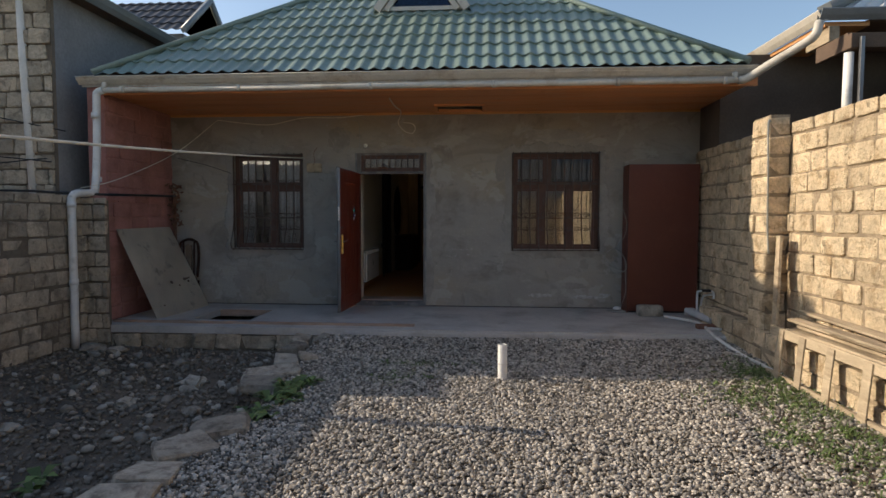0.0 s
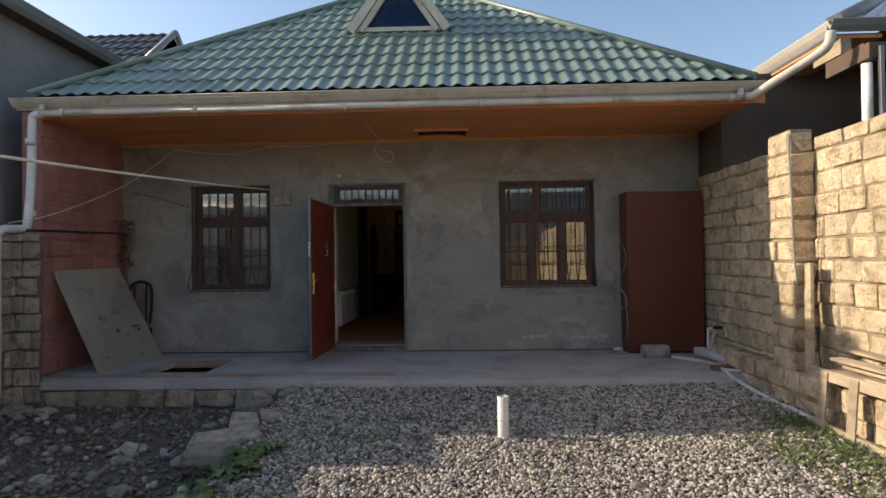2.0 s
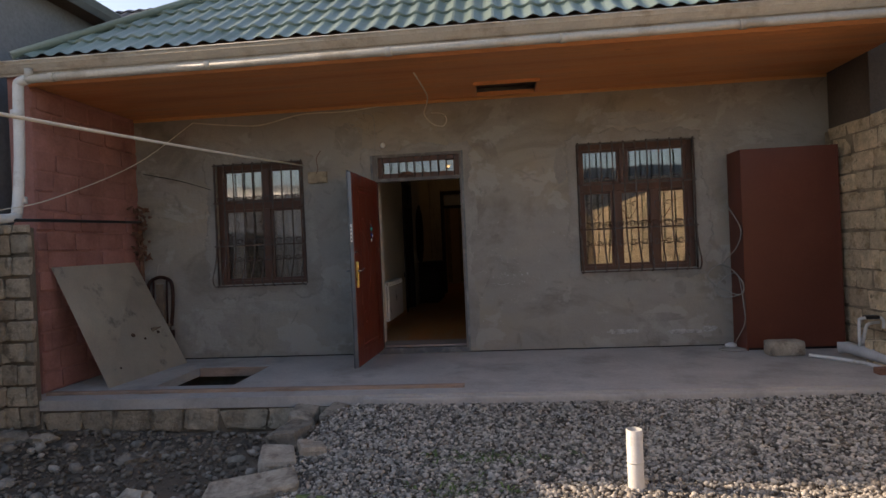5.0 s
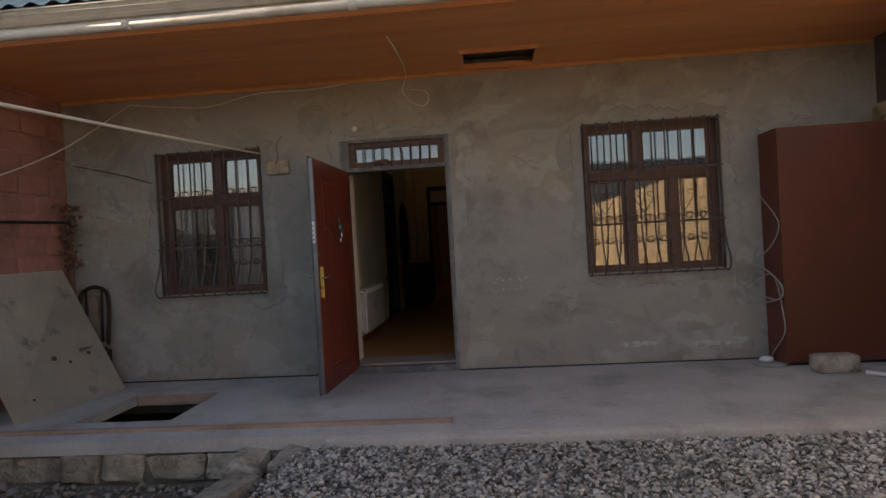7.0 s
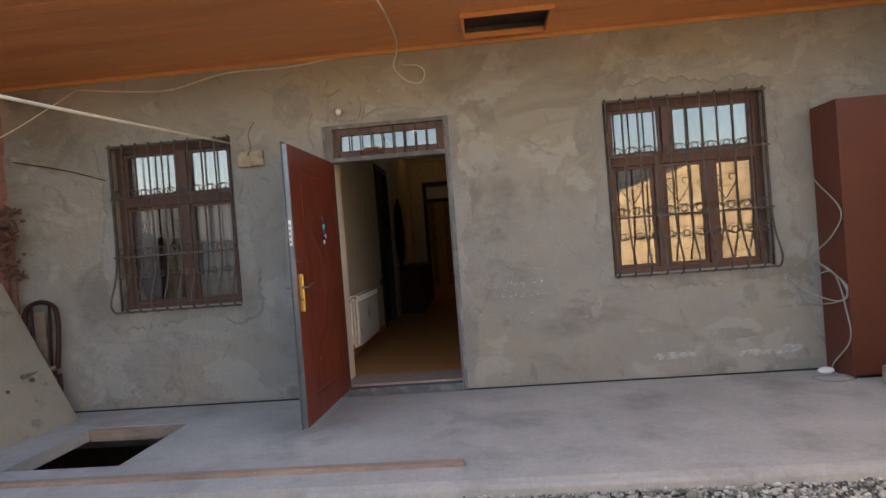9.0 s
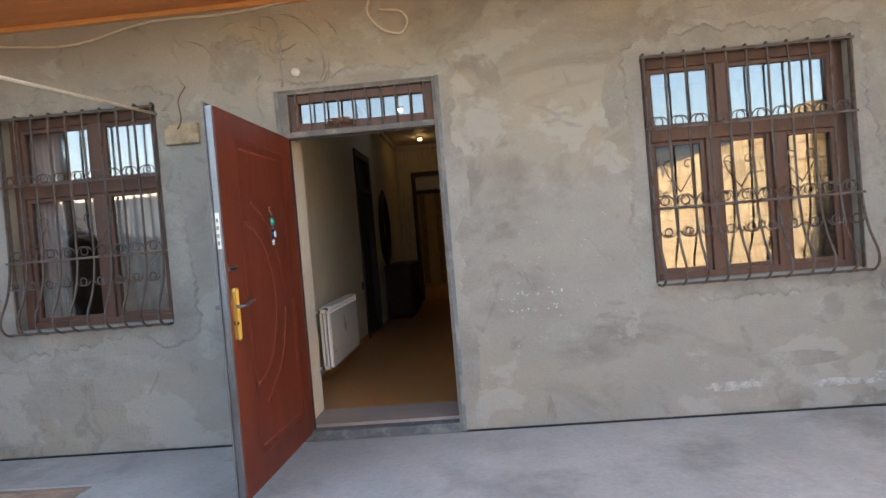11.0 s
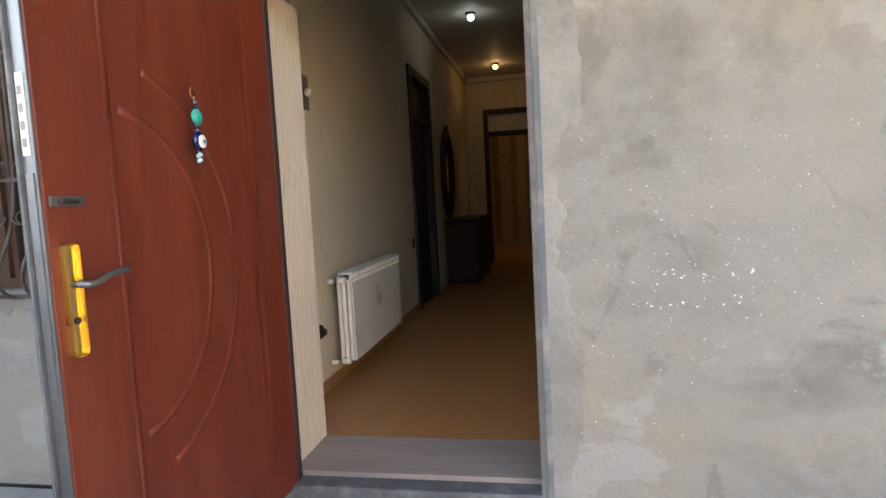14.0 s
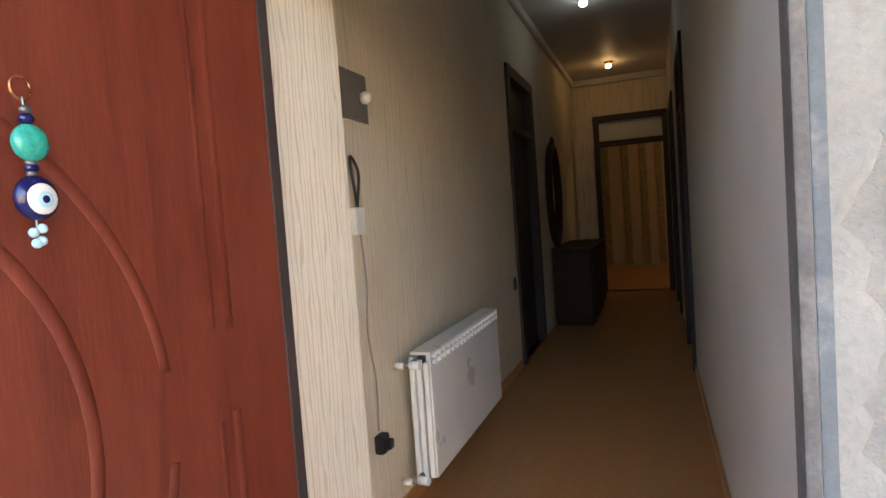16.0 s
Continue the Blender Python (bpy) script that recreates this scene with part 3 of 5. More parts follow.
def gutter_run(p0, p1, out, depth=0.1, width=0.11):
    """A channel from p0 to p1 with lips, opening upward; out points away from the wall."""
    prof = [(0.0, 0.02), (0.0, -depth), (0.35, -depth - 0.012), (0.75, -depth * 0.6), (0.95, -0.02), (1.05, 0.0), (1.0, 0.012), (0.9, -0.015), (0.7, -depth * 0.5), (0.35, -depth + 0.0), (0.04, -depth + 0.012), (0.04, 0.02)]
    bm = bmesh.new()
    rows = [[bm.verts.new(Vector(p) + Vector(out) * (u * width) + Vector((0, 0, z))) for u, z in prof] for p in (p0, p1)]
    n = len(prof)
    for i in range(n):
        bm.faces.new((rows[0][i], rows[0][(i + 1) % n], rows[1][(i + 1) % n], rows[1][i]))
    bm.faces.new(rows[0][::-1])
    bm.faces.new(rows[1])
    return bm


under(part("channel", gutter_run((-5.5, 7.64, 3.345), (3.3, 7.64, 3.345), (0, -1, 0), 0.075), GUTTER), gutter)
for y, z, r in ((7.523, 3.35, 0.009), (7.545, 3.318, 0.006), (7.58, 3.285, 0.006)):
    under(part("rolled_bead", tube(bmesh.new(), [(-5.5, y, z), (3.3, y, z)], r, 8), GUTTER), gutter)
under(part("back_strip", solid(-5.48, 3.3, 7.625, 7.645, 3.235, 3.37), GUTTER), gutter)
drain = thing("drain_pipe", "white plastic drain pipe under the gutter", "pipe", at=(-5.1, 7.2, 0))
under(part("horizontal_pipe", tube(bmesh.new(), [(-5.14, 7.57, 3.175), (3.1, 7.57, 3.185)], 0.038, 12), GUTTER), drain)
for x in (-4.9, -3.3, -1.55, 0.05, 1.6, 2.9):
    under(part("pipe_collar", tube(bmesh.new(), [(x, 7.57, 3.18), (x + 0.06, 7.57, 3.18)], 0.045, 12), GUTTER), drain)
under(part("stub_pipe", tube(bmesh.new(), [(-5.12, 7.57, 3.18), (-5.12, 7.57, 3.28)], 0.035, 10), GUTTER), drain)
under(part("stub_pipe", tube(bmesh.new(), [(3.04, 7.57, 3.18), (3.04, 7.57, 3.28)], 0.035, 10), GUTTER), drain)
under(part("down_pipe", tube(bmesh.new(), curve_pts([(-5.14, 7.57, 3.175), (-5.22, 7.57, 3.15), (-5.24, 7.57, 3.05), (-5.24, 7.55, 2.4), (-5.23, 7.48, 1.88), (-5.22, 7.42, 1.81), (-5.22, 7.28, 1.79), (-5.225, 7.1, 1.78), (-5.235, 7.03, 1.72), (-5.235, 7.02, 1.6), (-5.235, 7.02, 0.7), (-5.24, 7.02, -0.2)], 4), 0.048, 12), PVC, label="white down pipe with elbows"), drain)
for z in (2.8, 1.95, 1.6, 0.62):
    under(part("pipe_collar", tube(bmesh.new(), [(*((-5.24, 7.54) if z > 1.7 else (-5.235, 7.02)), z), (*((-5.24, 7.54) if z > 1.7 else (-5.235, 7.02)), z + 0.07)], 0.055, 12), PVC), drain)
under(part("valley_pipe", tube(bmesh.new(), curve_pts([(3.08, 7.57, 3.185), (3.18, 7.55, 3.2), (3.36, 7.4, 3.32), (3.64, 7.15, 3.5), (3.72, 7.08, 3.58), (3.76, 7.08, 3.72)], 4), 0.05, 12), GUTTER, label="slanting white elbow pipe"), drain)

# ---- windows ----
def window(name, x0, x1, z0, z1, mullions_low, mullions_top, transom, label):
    w = thing(name, label, "window", at=((x0 + x1) / 2, FACE + 0.14, z0))
    w["kind"] = "structure"
    y0, y1 = FACE + 0.1, FACE + 0.18

    def add(nm, *b, bev=0.006, m=WINFRAME, parent=w):
        ob = part(nm, solid(*b, bev=bev), m, None)
        return under(ob, w) if parent is w else ob

    add("frame_bar", x0, x0 + 0.07, y0, y1, z0, z1)
    add("frame_bar", x1 - 0.07, x1, y0, y1, z0, z1)
    add("frame_bar", x0 + 0.07, x1 - 0.07, y0, y1, z1 - 0.07, z1)
    add("frame_bar", x0 + 0.07, x1 - 0.07, y0, y1, z0, z0 + 0.07)
    add("transom_bar", x0 + 0.07, x1 - 0.07, y0 - 0.01, y1, transom - 0.045, transom + 0.045)
    for a, b, mull, up in ((z0 + 0.07, transom - 0.045, mullions_low, False), (transom + 0.045, z1 - 0.07, mullions_top, True)):
        xs = [x0 + 0.07] + list(mull) + [x1 - 0.07]
        for m in mull:
            add("mullion", m - 0.04, m + 0.04, y0 - 0.005, y1, a, b)
        for i in range(len(xs) - 1):
            l, r = xs[i] + (0.04 if i else 0), xs[i + 1] - (0.04 if i < len(xs) - 2 else 0)
            s = 0.03
            bm = bmesh.new()
            for q in ((l, l + s, a, b), (r - s, r, a, b), (l + s, r - s, a, a + s), (l + s, r - s, b - s, b)):
                box(bm, q[0], q[1], y0 + 0.02, y1 - 0.02, q[2], q[3], bev=0.004)
            under(part("sash", bm, WINFRAME), w)
            pane = under(part("pane", solid(l + s, r - s, y0 + 0.036, y0 + 0.042, a + s, b - s), GLASS), w)
            pane.visible_shadow = False
    add("sill", x0, x1, FACE + 0.02, FACE + 0.1, z0 - 0.004, z0 + 0.025, m=PATCH)
    return w


window("window_1", *WL, [-3.52], [-3.52], 1.98, "brown wooden two-light window behind iron bars")
window("window_2", *WR, [0.86, 1.3], [0.95], 1.98, "brown wooden three-light window behind iron bars")


def spiral(cx, z, y, r, turn, sgn, up=1):
    return [(cx + sgn * math.cos(a) * r * (1 - 0.65 * a / turn), y, z + up * math.sin(a) * r * (1 - 0.65 * a / turn)) for a in np.linspace(0, turn, 14)]


def grille(name, x0, x1, z0, z1, bars, label):
    g = thing(name, label, "window grille", "window grilles", at=((x0 + x1) / 2, FACE, z0))
    yb = FACE - 0.03
    for i in range(bars):
        x = x0 + 0.02 + (x1 - x0 - 0.04) * i / (bars - 1)
        pts = curve_pts([(x, FACE + 0.02, z1 - 0.015), (x, yb, z1 - 0.02), (x, yb, z1 - 0.35), (x, yb - 0.005, z0 + 0.55), (x, yb - 0.05, z0 + 0.3), (x, yb - 0.13, z0 + 0.14), (x, yb - 0.13, z0 + 0.06), (x, yb - 0.07, z0 + 0.01), (x, FACE + 0.0, z0 + 0.005)], 4)
        under(part("bar", tube(bmesh.new(), pts, 0.0085, 6), IRON), g)
    for z, y in ((z1 - 0.02, yb), (z0 + 0.52, yb - 0.012), (z1 - 0.5, yb), (z0 + 0.012, yb - 0.06)):
        under(part("rail", solid(x0, x1, y - 0.008, y + 0.004, z - 0.008, z + 0.008), IRON), g)
    for x in (x0 + 0.01, x1 - 0.01):
        under(part("side_rail", tube(bmesh.new(), [(x, FACE + 0.01, z0 + 0.02), (x, FACE + 0.01, z1 - 0.02)], 0.009, 6), IRON), g)
    step = (x1 - x0 - 0.04) / (bars - 1)
    for i in range(bars - 1):
        x = x0 + 0.02 + step * (i + 0.5)
        for s in (-1, 1):
            for z, y, r, turn, up in ((z1 - 0.47, yb - 0.006, 0.42, 4.4, 1), (z0 + 0.56, yb - 0.012, 0.4, 5.0, 1), (z0 + 0.36, yb - 0.05, 0.36, 5.0, -1)):
                under(part("scroll", tube(bmesh.new(), spiral(x + s * 0.004, z, y, step * r, turn, s, up), 0.0045, 5), IRON), g)
    for cx in np.linspace(x0, x1, 6)[1:-1:2] if bars < 11 else np.linspace(x0, x1, 8)[1:-1:2]:
        for s in (-1, 1):
            bm = tube(bmesh.new(), [(cx, yb - 0.01, z0 + 0.62), (cx + s * 0.08, yb - 0.01, z0 + 0.74), (cx + s * 0.1, yb - 0.01, z0 + 0.8)] + spiral(cx + s * 0.06, z0 + 0.8, yb - 0.01, 0.04, 5, s), 0.0045, 5)
            under(part("lyre_scroll", bm, IRON), g)
    return g


grille("window_grille", *WL, 10, "rusty wrought-iron window grille with scrolls and bulged foot")
grille("window_grille", *WR, 11, "wider rusty wrought-iron window grille with scrolls")

# ---- doorway ----
frame_d = thing("door_frame", "blue-grey steel door frame with barred transom light", "door frame", at=(-1.53, 9.4, 0.1))
frame_d["kind"] = "structure"
TZ = 2.2
for b, m in (((-2.13, -2.1, FACE + 0.07, FACE + 0.09, 0.1, TZ - 0.02), DARKFRAME), ((-2.1, -2.035, FACE - 0.015, FACE + 0.09, TZ - 0.02, 2.5), DUSTYSTEEL), ((-1.024, -1.0, FACE - 0.015, FACE + 0.06, 0.1, 2.515), DUSTYSTEEL), ((-2.1, -1.024, FACE - 0.015, FACE + 0.09, 2.501, 2.515), DUSTYSTEEL), ((-2.035, -1.024, FACE - 0.015, FACE + 0.09, 2.48, 2.5), DUSTYSTEEL), ((-2.035, -1.024, FACE - 0.015, FACE + 0.09, TZ - 0.02, TZ + 0.02), DUSTYSTEEL), ((-2.13, -2.1, FACE - 0.004, FACE + 0.09, TZ - 0.02, 2.515), PALEPAINT)):
    under(part("steel_jamb", solid(*b, bev=0.005), m), frame_d)
for b in ((-2.035, -1.975, FACE + 0.02, FACE + 0.07, 2.22, 2.48), (-1.095, -1.024, FACE + 0.02, FACE + 0.07, 2.22, 2.48), (-1.975, -1.095, FACE + 0.02, FACE + 0.07, 2.42, 2.48), (-1.975, -1.095, FACE + 0.02, FACE + 0.07, 2.22, 2.28)):
    under(part("transom_frame", solid(*b, bev=0.005), WINFRAME), frame_d)
p = under(part("pane", solid(-1.975, -1.095, FACE + 0.045, FACE + 0.051, 2.28, 2.42), GLASS), frame_d)
p.visible_shadow = False
for i in range(10):
    x = -1.98 + 0.1 * i
    under(part("transom_bar", tube(bmesh.new(), [(x, FACE - 0.008, 2.22), (x, FACE - 0.008, 2.49)], 0.007, 6), IRON), frame_d)
bm = bmesh.new()
for i in range(14):
    a = random.uniform(-0.4, 0.4)
    c = Vector((-1.68 + random.uniform(-0.03, 0.03), FACE - 0.03, 2.245 + random.uniform(0, 0.03)))
    d = Vector((math.cos(a), random.uniform(-0.2, 0.2), math.sin(a) * 0.6)) * random.uniform(0.04, 0.1)
    tube(bm, [c - d, c + d * 0.3 + Vector((0, -0.01, 0.012)), c + d], 0.003, 4)
tagged(part("dry_herb_bunch", bm, DRYLEAF), "dried herb bunch tucked above the door", "dried herbs")

structure("trim_painted_edge", solid(-0.999, -0.974, FACE - 0.013, FACE - 0.001, 0.05, 2.52, bev=0.004), PALEPAINT, "worn blue-grey painted plaster edge beside the doorframe", "door trim")

# reveal of the doorway, papered
structure("trim_reveal_west", solid(-2.131, -2.105, 9.461, 9.836, 0.115, TZ + 0.02), JAMBPAPER, "beige grained panel lining the doorway", "door lining")
structure("trim_reveal_east", solid(-1.004, -0.985, FACE + 0.061, 9.834, 0.115, TZ - 0.021), SIDEPLASTER, "beige door lining", "door lining")

# the open door leaf: x is the thickness, y runs from the hinge to the free edge
leaf = thing("door_leaf", "open dark red carved steel entrance door", "door", at=(-2.09, 9.43, 0.1))
L = 1.12
leaf.rotation_euler = (0, 0, radians(-2.5))


def on_leaf(name, bm, m, label="", parent=None):
    return part(name, bm, m, parent or leaf, label)


on_leaf("slab", solid(-0.012, 0.03, -L, 0, 0.0, 2.09, bev=0.004), DOORRED)
on_leaf("edge_strip", solid(-0.014, 0.024, -L - 0.006, -L + 0.004, 0.0, 2.09, bev=0.003), STEEL, "bare steel free edge")
on_leaf("edge_lip", solid(-0.024, -0.0145, -L - 0.016, -0.05, -0.01, 2.11, bev=0.003), BLUEPAINT)
on_leaf("hinge_strip", solid(0.02, 0.034, -0.03, 0.004, 0.0, 2.09, bev=0.003), DARKFRAME)


def ridge(pts, w=0.011):
    return tube(bmesh.new(), [(0.031 - w * 1.75, y, z) for y, z in pts], w * 2.0, 14)


def arc(cy, cz, ry, rz, a0, a1):
    return [(cy + ry * math.cos(a), cz + rz * math.sin(a)) for a in np.linspace(radians(a0), radians(a1), 24)]


on_leaf("moulding", ridge([(-0.2, 1.15), (-0.2, 1.95), (-0.9, 1.95), (-0.9, 1.45)]), DOORRED)
on_leaf("moulding", ridge([(-0.2, 0.98), (-0.2, 0.16), (-0.9, 0.16), (-0.9, 0.65)]), DOORRED)
on_leaf("moulding", ridge([(-0.245, 1.16), (-0.245, 1.9), (-0.86, 1.9)], 0.006), DOORRED)
on_leaf("moulding", ridge([(-0.245, 0.97), (-0.245, 0.21), (-0.86, 0.21)], 0.006), DOORRED)
on_leaf("moulding", ridge(arc(-0.9, 1.02, 0.39, 0.46, -85, 85), 0.012), DOORRED)
on_leaf("moulding", ridge(arc(-0.9, 1.02, 0.54, 0.6, -75, -8)), DOORRED)
on_leaf("moulding", ridge(arc(-0.9, 1.02, 0.54, 0.6, 8, 75)), DOORRED)
on_leaf("moulding", ridge([(-0.9, 1.48), (-0.9, 0.56)], 0.008), DOORRED)
plate = on_leaf("handle_plate", solid(0.03, 0.04, -L + 0.022, -L + 0.068, 0.85, 1.13, bev=0.018), BRASS, "polished brass handle plate")
on_leaf("lever", tube(bmesh.new(), curve_pts([(0.04, -L + 0.045, 1.03), (0.075, -L + 0.045, 1.03), (0.085, -L + 0.07, 1.03), (0.083, -L + 0.12, 1.045), (0.082, -L + 0.18, 1.05)], 4), [0.009] * 17, 8), STEEL, "curved steel lever", plate)
on_leaf("keyhole", tube(bmesh.new(), [(0.036, -L + 0.045, 0.94), (0.044, -L + 0.045, 0.94)], 0.009, 10), DARKFRAME, "", plate)
back = on_leaf("outer_handle", tube(bmesh.new(), curve_pts([(-0.02, -L + 0.05, 1.03), (-0.075, -L + 0.05, 1.03), (-0.08, -L + 0.1, 1.03), (-0.08, -L + 0.16, 1.03)], 4), 0.009, 8), STEEL, "outer lever")
on_leaf("latch_plate", solid(0.03, 0.036, -L + 0.01, -L + 0.11, 1.22, 1.245, bev=0.002), STEEL)
on_leaf("latch_knob", solid(0.036, 0.05, -L + 0.03, -L + 0.08, 1.227, 1.238, bev=0.003), DARKFRAME)
on_leaf("lock_strip", solid(-0.008, 0.016, -L - 0.009, -L - 0.006, 0.75, 1.3, bev=0.001), STEEL)
on_leaf("paper_sticker", solid(-0.007, 0.014, -L - 0.0085, -L - 0.006, 1.34, 1.53), CREAM, "white sticker with unreadable print")
for z in (1.36, 1.4, 1.44, 1.48):
    on_leaf("print_bar", solid(-0.004, 0.008, -L - 0.0092, -L - 0.0085, z, z + 0.02), GREYPLATE)
for z in (0.2, 1.05, 1.9):
    on_leaf("hinge", tube(bmesh.new(), [(-0.022, 0.012, z), (-0.022, 0.012, z + 0.12)], 0.012, 10), STEEL)

charm = thing("hanging_charm", "evil-eye bead charm with turquoise and navy glass", "charm", at=(-2.047, 8.83, 1.66))


def ball(r, at, sx=1.0, sy=1.0, sz=1.0):
    bm = bmesh.new()
    bmesh.ops.create_uvsphere(bm, u_segments=16, v_segments=10, radius=r)
    for v in bm.verts:
        v.co = Vector((v.co.x * sx, v.co.y * sy, v.co.z * sz)) + Vector(at)
    for f in bm.faces:
        f.smooth = True
    return bm


part("ring", tube(bmesh.new(), [(0.008, 0.014 * math.cos(a), 0.002 + 0.016 * math.sin(a)) for a in np.linspace(0, 6, 20)], 0.0022, 5), COPPER, charm)
part("thread", tube(bmesh.new(), [(0.01, 0, -0.01), (0.012, 0, -0.2)], 0.0012, 5), PALEBLUE, charm)
for z, r, m in ((-0.028, 0.009, STEEL), (-0.04, 0.011, BLUEGLASS), (-0.1, 0.009, STEEL), (-0.107, 0.01, BLUEGLASS), (-0.115, 0.008, STEEL)):
    part("small_bead", ball(r, (0.014, 0, z), 0.7, 1, 0.7), m, charm)
part("turquoise_bead", ball(0.026, (0.016, 0, -0.073), 0.5), TURQ, charm)
eye = part("eye_bead", ball(0.031, (0.017, 0, -0.148), 0.45), BLUEGLASS, charm)
part("eye_white", ball(0.0215, (0.0275, 0.001, -0.15), 0.25), WHITEGLASS, eye)
part("eye_iris", ball(0.012, (0.0312, 0.002, -0.151), 0.2), PALEBLUE, eye)
part("eye_pupil", ball(0.0055, (0.0332, 0.002, -0.151), 0.2), BLUEGLASS, eye)
for dy, z in ((-0.006, -0.195), (0.006, -0.19), (-0.003, -0.21), (0.004, -0.207)):
    part("tail_bead", ball(0.007, (0.013, dy, z)), PALEBLUE, charm)

# ---- hallway things ----
rad = thing("radiator", "white panel radiator with grille top and valves", "radiator", at=(-2.325, 10.6, 0.29))
RL = 1.2
# dark solid added so the gap behind the slats reads as shade
part("inner_grating", solid(0.06, 0.1, 0.03, RL - 0.03, 0.3, 0.55), DARKFRAME, rad, "dark filler standing for shade between the panels")
part("front_panel", solid(0.1, 0.125, 0.02, RL - 0.02, 0.0, 0.5, bev=0.01), ENAMEL, rad)
part("back_panel", solid(0.035, 0.055, 0.02, RL - 0.02, 0.0, 0.52, bev=0.006), ENAMEL, rad)
for s in range(3):
    part("end_fin", solid(0.03 + s * 0.033, 0.055 + s * 0.033, -0.005, 0.025, 0.01, 0.55 - 0.012 * s, bev=0.01), ENAMEL, rad)
top = part("top_rim", solid(0.03, 0.128, 0.02, RL - 0.02, 0.555, 0.57, bev=0.004), ENAMEL, rad)
for i in range(19):
    y = 0.02 + (RL - 0.055) * i / 18
    part("grille_slat", solid(0.105, 0.128, y, y + 0.015, 0.5, 0.556, bev=0.003), ENAMEL, rad)
for z in (0.496, 0.525):
    part("grille_rail", solid(0.108, 0.126, 0.02, RL - 0.02, z, z + 0.007), ENAMEL, rad)
for z in (0.02, 0.53):
    v = part("valve", tube(bmesh.new(), [(0.06, 0.0, z), (0.06, -0.05, z), (0.02, -0.075, z)], 0.014, 8), STEEL, rad)
    part("valve_cap", tube(bmesh.new(), [(0.06, -0.05, z), (0.11, -0.055, z)], 0.019, 10), ENAMEL, v)
    part("wall_pipe", tube(bmesh.new(), [(0.0, -0.075, z), (0.04, -0.075, z)], 0.016, 8), ENAMEL, v)

plate = thing("switch_plate", "square grey metal wall plate with white knob", "switch", at=(-2.37, 10.3, 1.86))
part("cover", solid(0, 0.012, 0.0, 0.22, 0.0, 0.2, bev=0.004), GREYPLATE, plate)
part("knob", ball(0.026, (0.03, 0.17, 0.1)), CREAM, plate)
ph = thing("wall_intercom", "small white box with black looped cable", "intercom", at=(-2.37, 10.31, 1.4))
part("body", solid(0, 0.03, 0, 0.08, 0, 0.11, bev=0.006), CREAM, ph)
part("looped_cable", tube(bmesh.new(), curve_pts([(0.02, 0.03, 0.1), (0.03, 0.03, 0.16), (0.03, 0.045, 0.25), (0.02, 0.01, 0.31), (0.03, -0.01, 0.25), (0.03, 0.01, 0.15), (0.02, 0.04, 0.1)], 5), 0.006, 6), BLACK, ph)
part("drop_cable", tube(bmesh.new(), curve_pts([(0.012, 0.06, 0.0), (0.008, 0.085, -0.2), (0.008, 0.06, -0.4), (0.008, 0.1, -0.6), (0.008, 0.09, -0.82)], 5), 0.0035, 5), GREYCABLE, ph)
tagged(part("socket_adapter", box(solid(-2.37, -2.325, 10.36, 10.43, 0.49, 0.57, bev=0.015), -2.326, -2.3, 10.375, 10.415, 0.51, 0.55, bev=0.008), BLACK), "black plug adapter in the wall socket", "adapter")
tagged(part("light_switch", solid(-2.37, -2.36, 12.98, 13.06, 0.8, 0.9, bev=0.004), BLACK), "small dark socket beside the inner door", "socket")


def inner_door(name, wall_x, out, y0, y1, label):
    d = thing(name, label, "door", "dark inner doors", at=(wall_x, (y0 + y1) / 2, 0.13))
    d["kind"] = "structure"
    a, b = sorted((wall_x - out * 0.14, wall_x + out * 0.025))
    for u0, u1, z0, z1 in ((y0 - 0.06, y0 + 0.04, 0.13, 2.7), (y1 - 0.04, y1 + 0.06, 0.13, 2.7), (y0 + 0.04, y1 - 0.04, 2.6, 2.7), (y0 + 0.04, y1 - 0.04, 2.15, 2.2)):
        under(part("frame_bar", solid(a, b, u0, u1, z0, z1, bev=0.005), DARKFRAME), d)
    c0, c1 = sorted((wall_x - out * 0.09, wall_x - out * 0.05))
    under(part("leaf", solid(c0, c1, y0 + 0.04, y1 - 0.04, 0.14, 2.15, bev=0.004), DARKFRAME), d)
    under(part("transom_panel", solid(c0, c1, y0 + 0.04, y1 - 0.04, 2.2, 2.6), DARKFRAME), d)


inner_door("door_2", -2.37, 1, 13.2, 14.15, "dark wooden inner door in the hallway")
inner_door("door_3", -1.0, -1, 13.1, 14.0, "dark wooden inner door in the hallway")
inner_door("door_4", -1.0, -1, 15.6, 16.5, "dark wooden inner door in the hallway")
d5 = thing("door_5", "dark open doorway with a frosted transom light", "doorway", at=(-1.54, 17.5, 0.13))
d5["kind"] = "structure"
for b in ((-2.07, -1.99, 0.13, 2.79), (-1.09, -1.02, 0.13, 2.79), (-1.99, -1.09, 2.71, 2.79), (-1.99, -1.09, 2.34, 2.41)):
    under(part("frame_bar", solid(b[0], b[1], 17.46, 17.66, b[2], b[3], bev=0.006), DARKFRAME), d5)
under(part("frosted_pane", solid(-1.99, -1.09, 17.54, 17.55, 2.41, 2.71), CURTAIN), d5)
structure("trim_cornice", solid(-2.37, -1.0, 17.42, 17.5, CZ - 0.1, CZ, bev=0.03), CEILWHITE, "white ceiling cornice", "cornice")
structure("trim_cornice_west", solid(-2.37, -2.31, 9.84, 17.42, CZ - 0.08, CZ, bev=0.025), CEILWHITE, "white ceiling cornice", "cornice")
structure("baseboard_west", solid(-2.37, -2.355, 9.86, 13.1, 0.13, 0.2, bev=0.004), LAMINATE, "amber skirting board", "skirting")
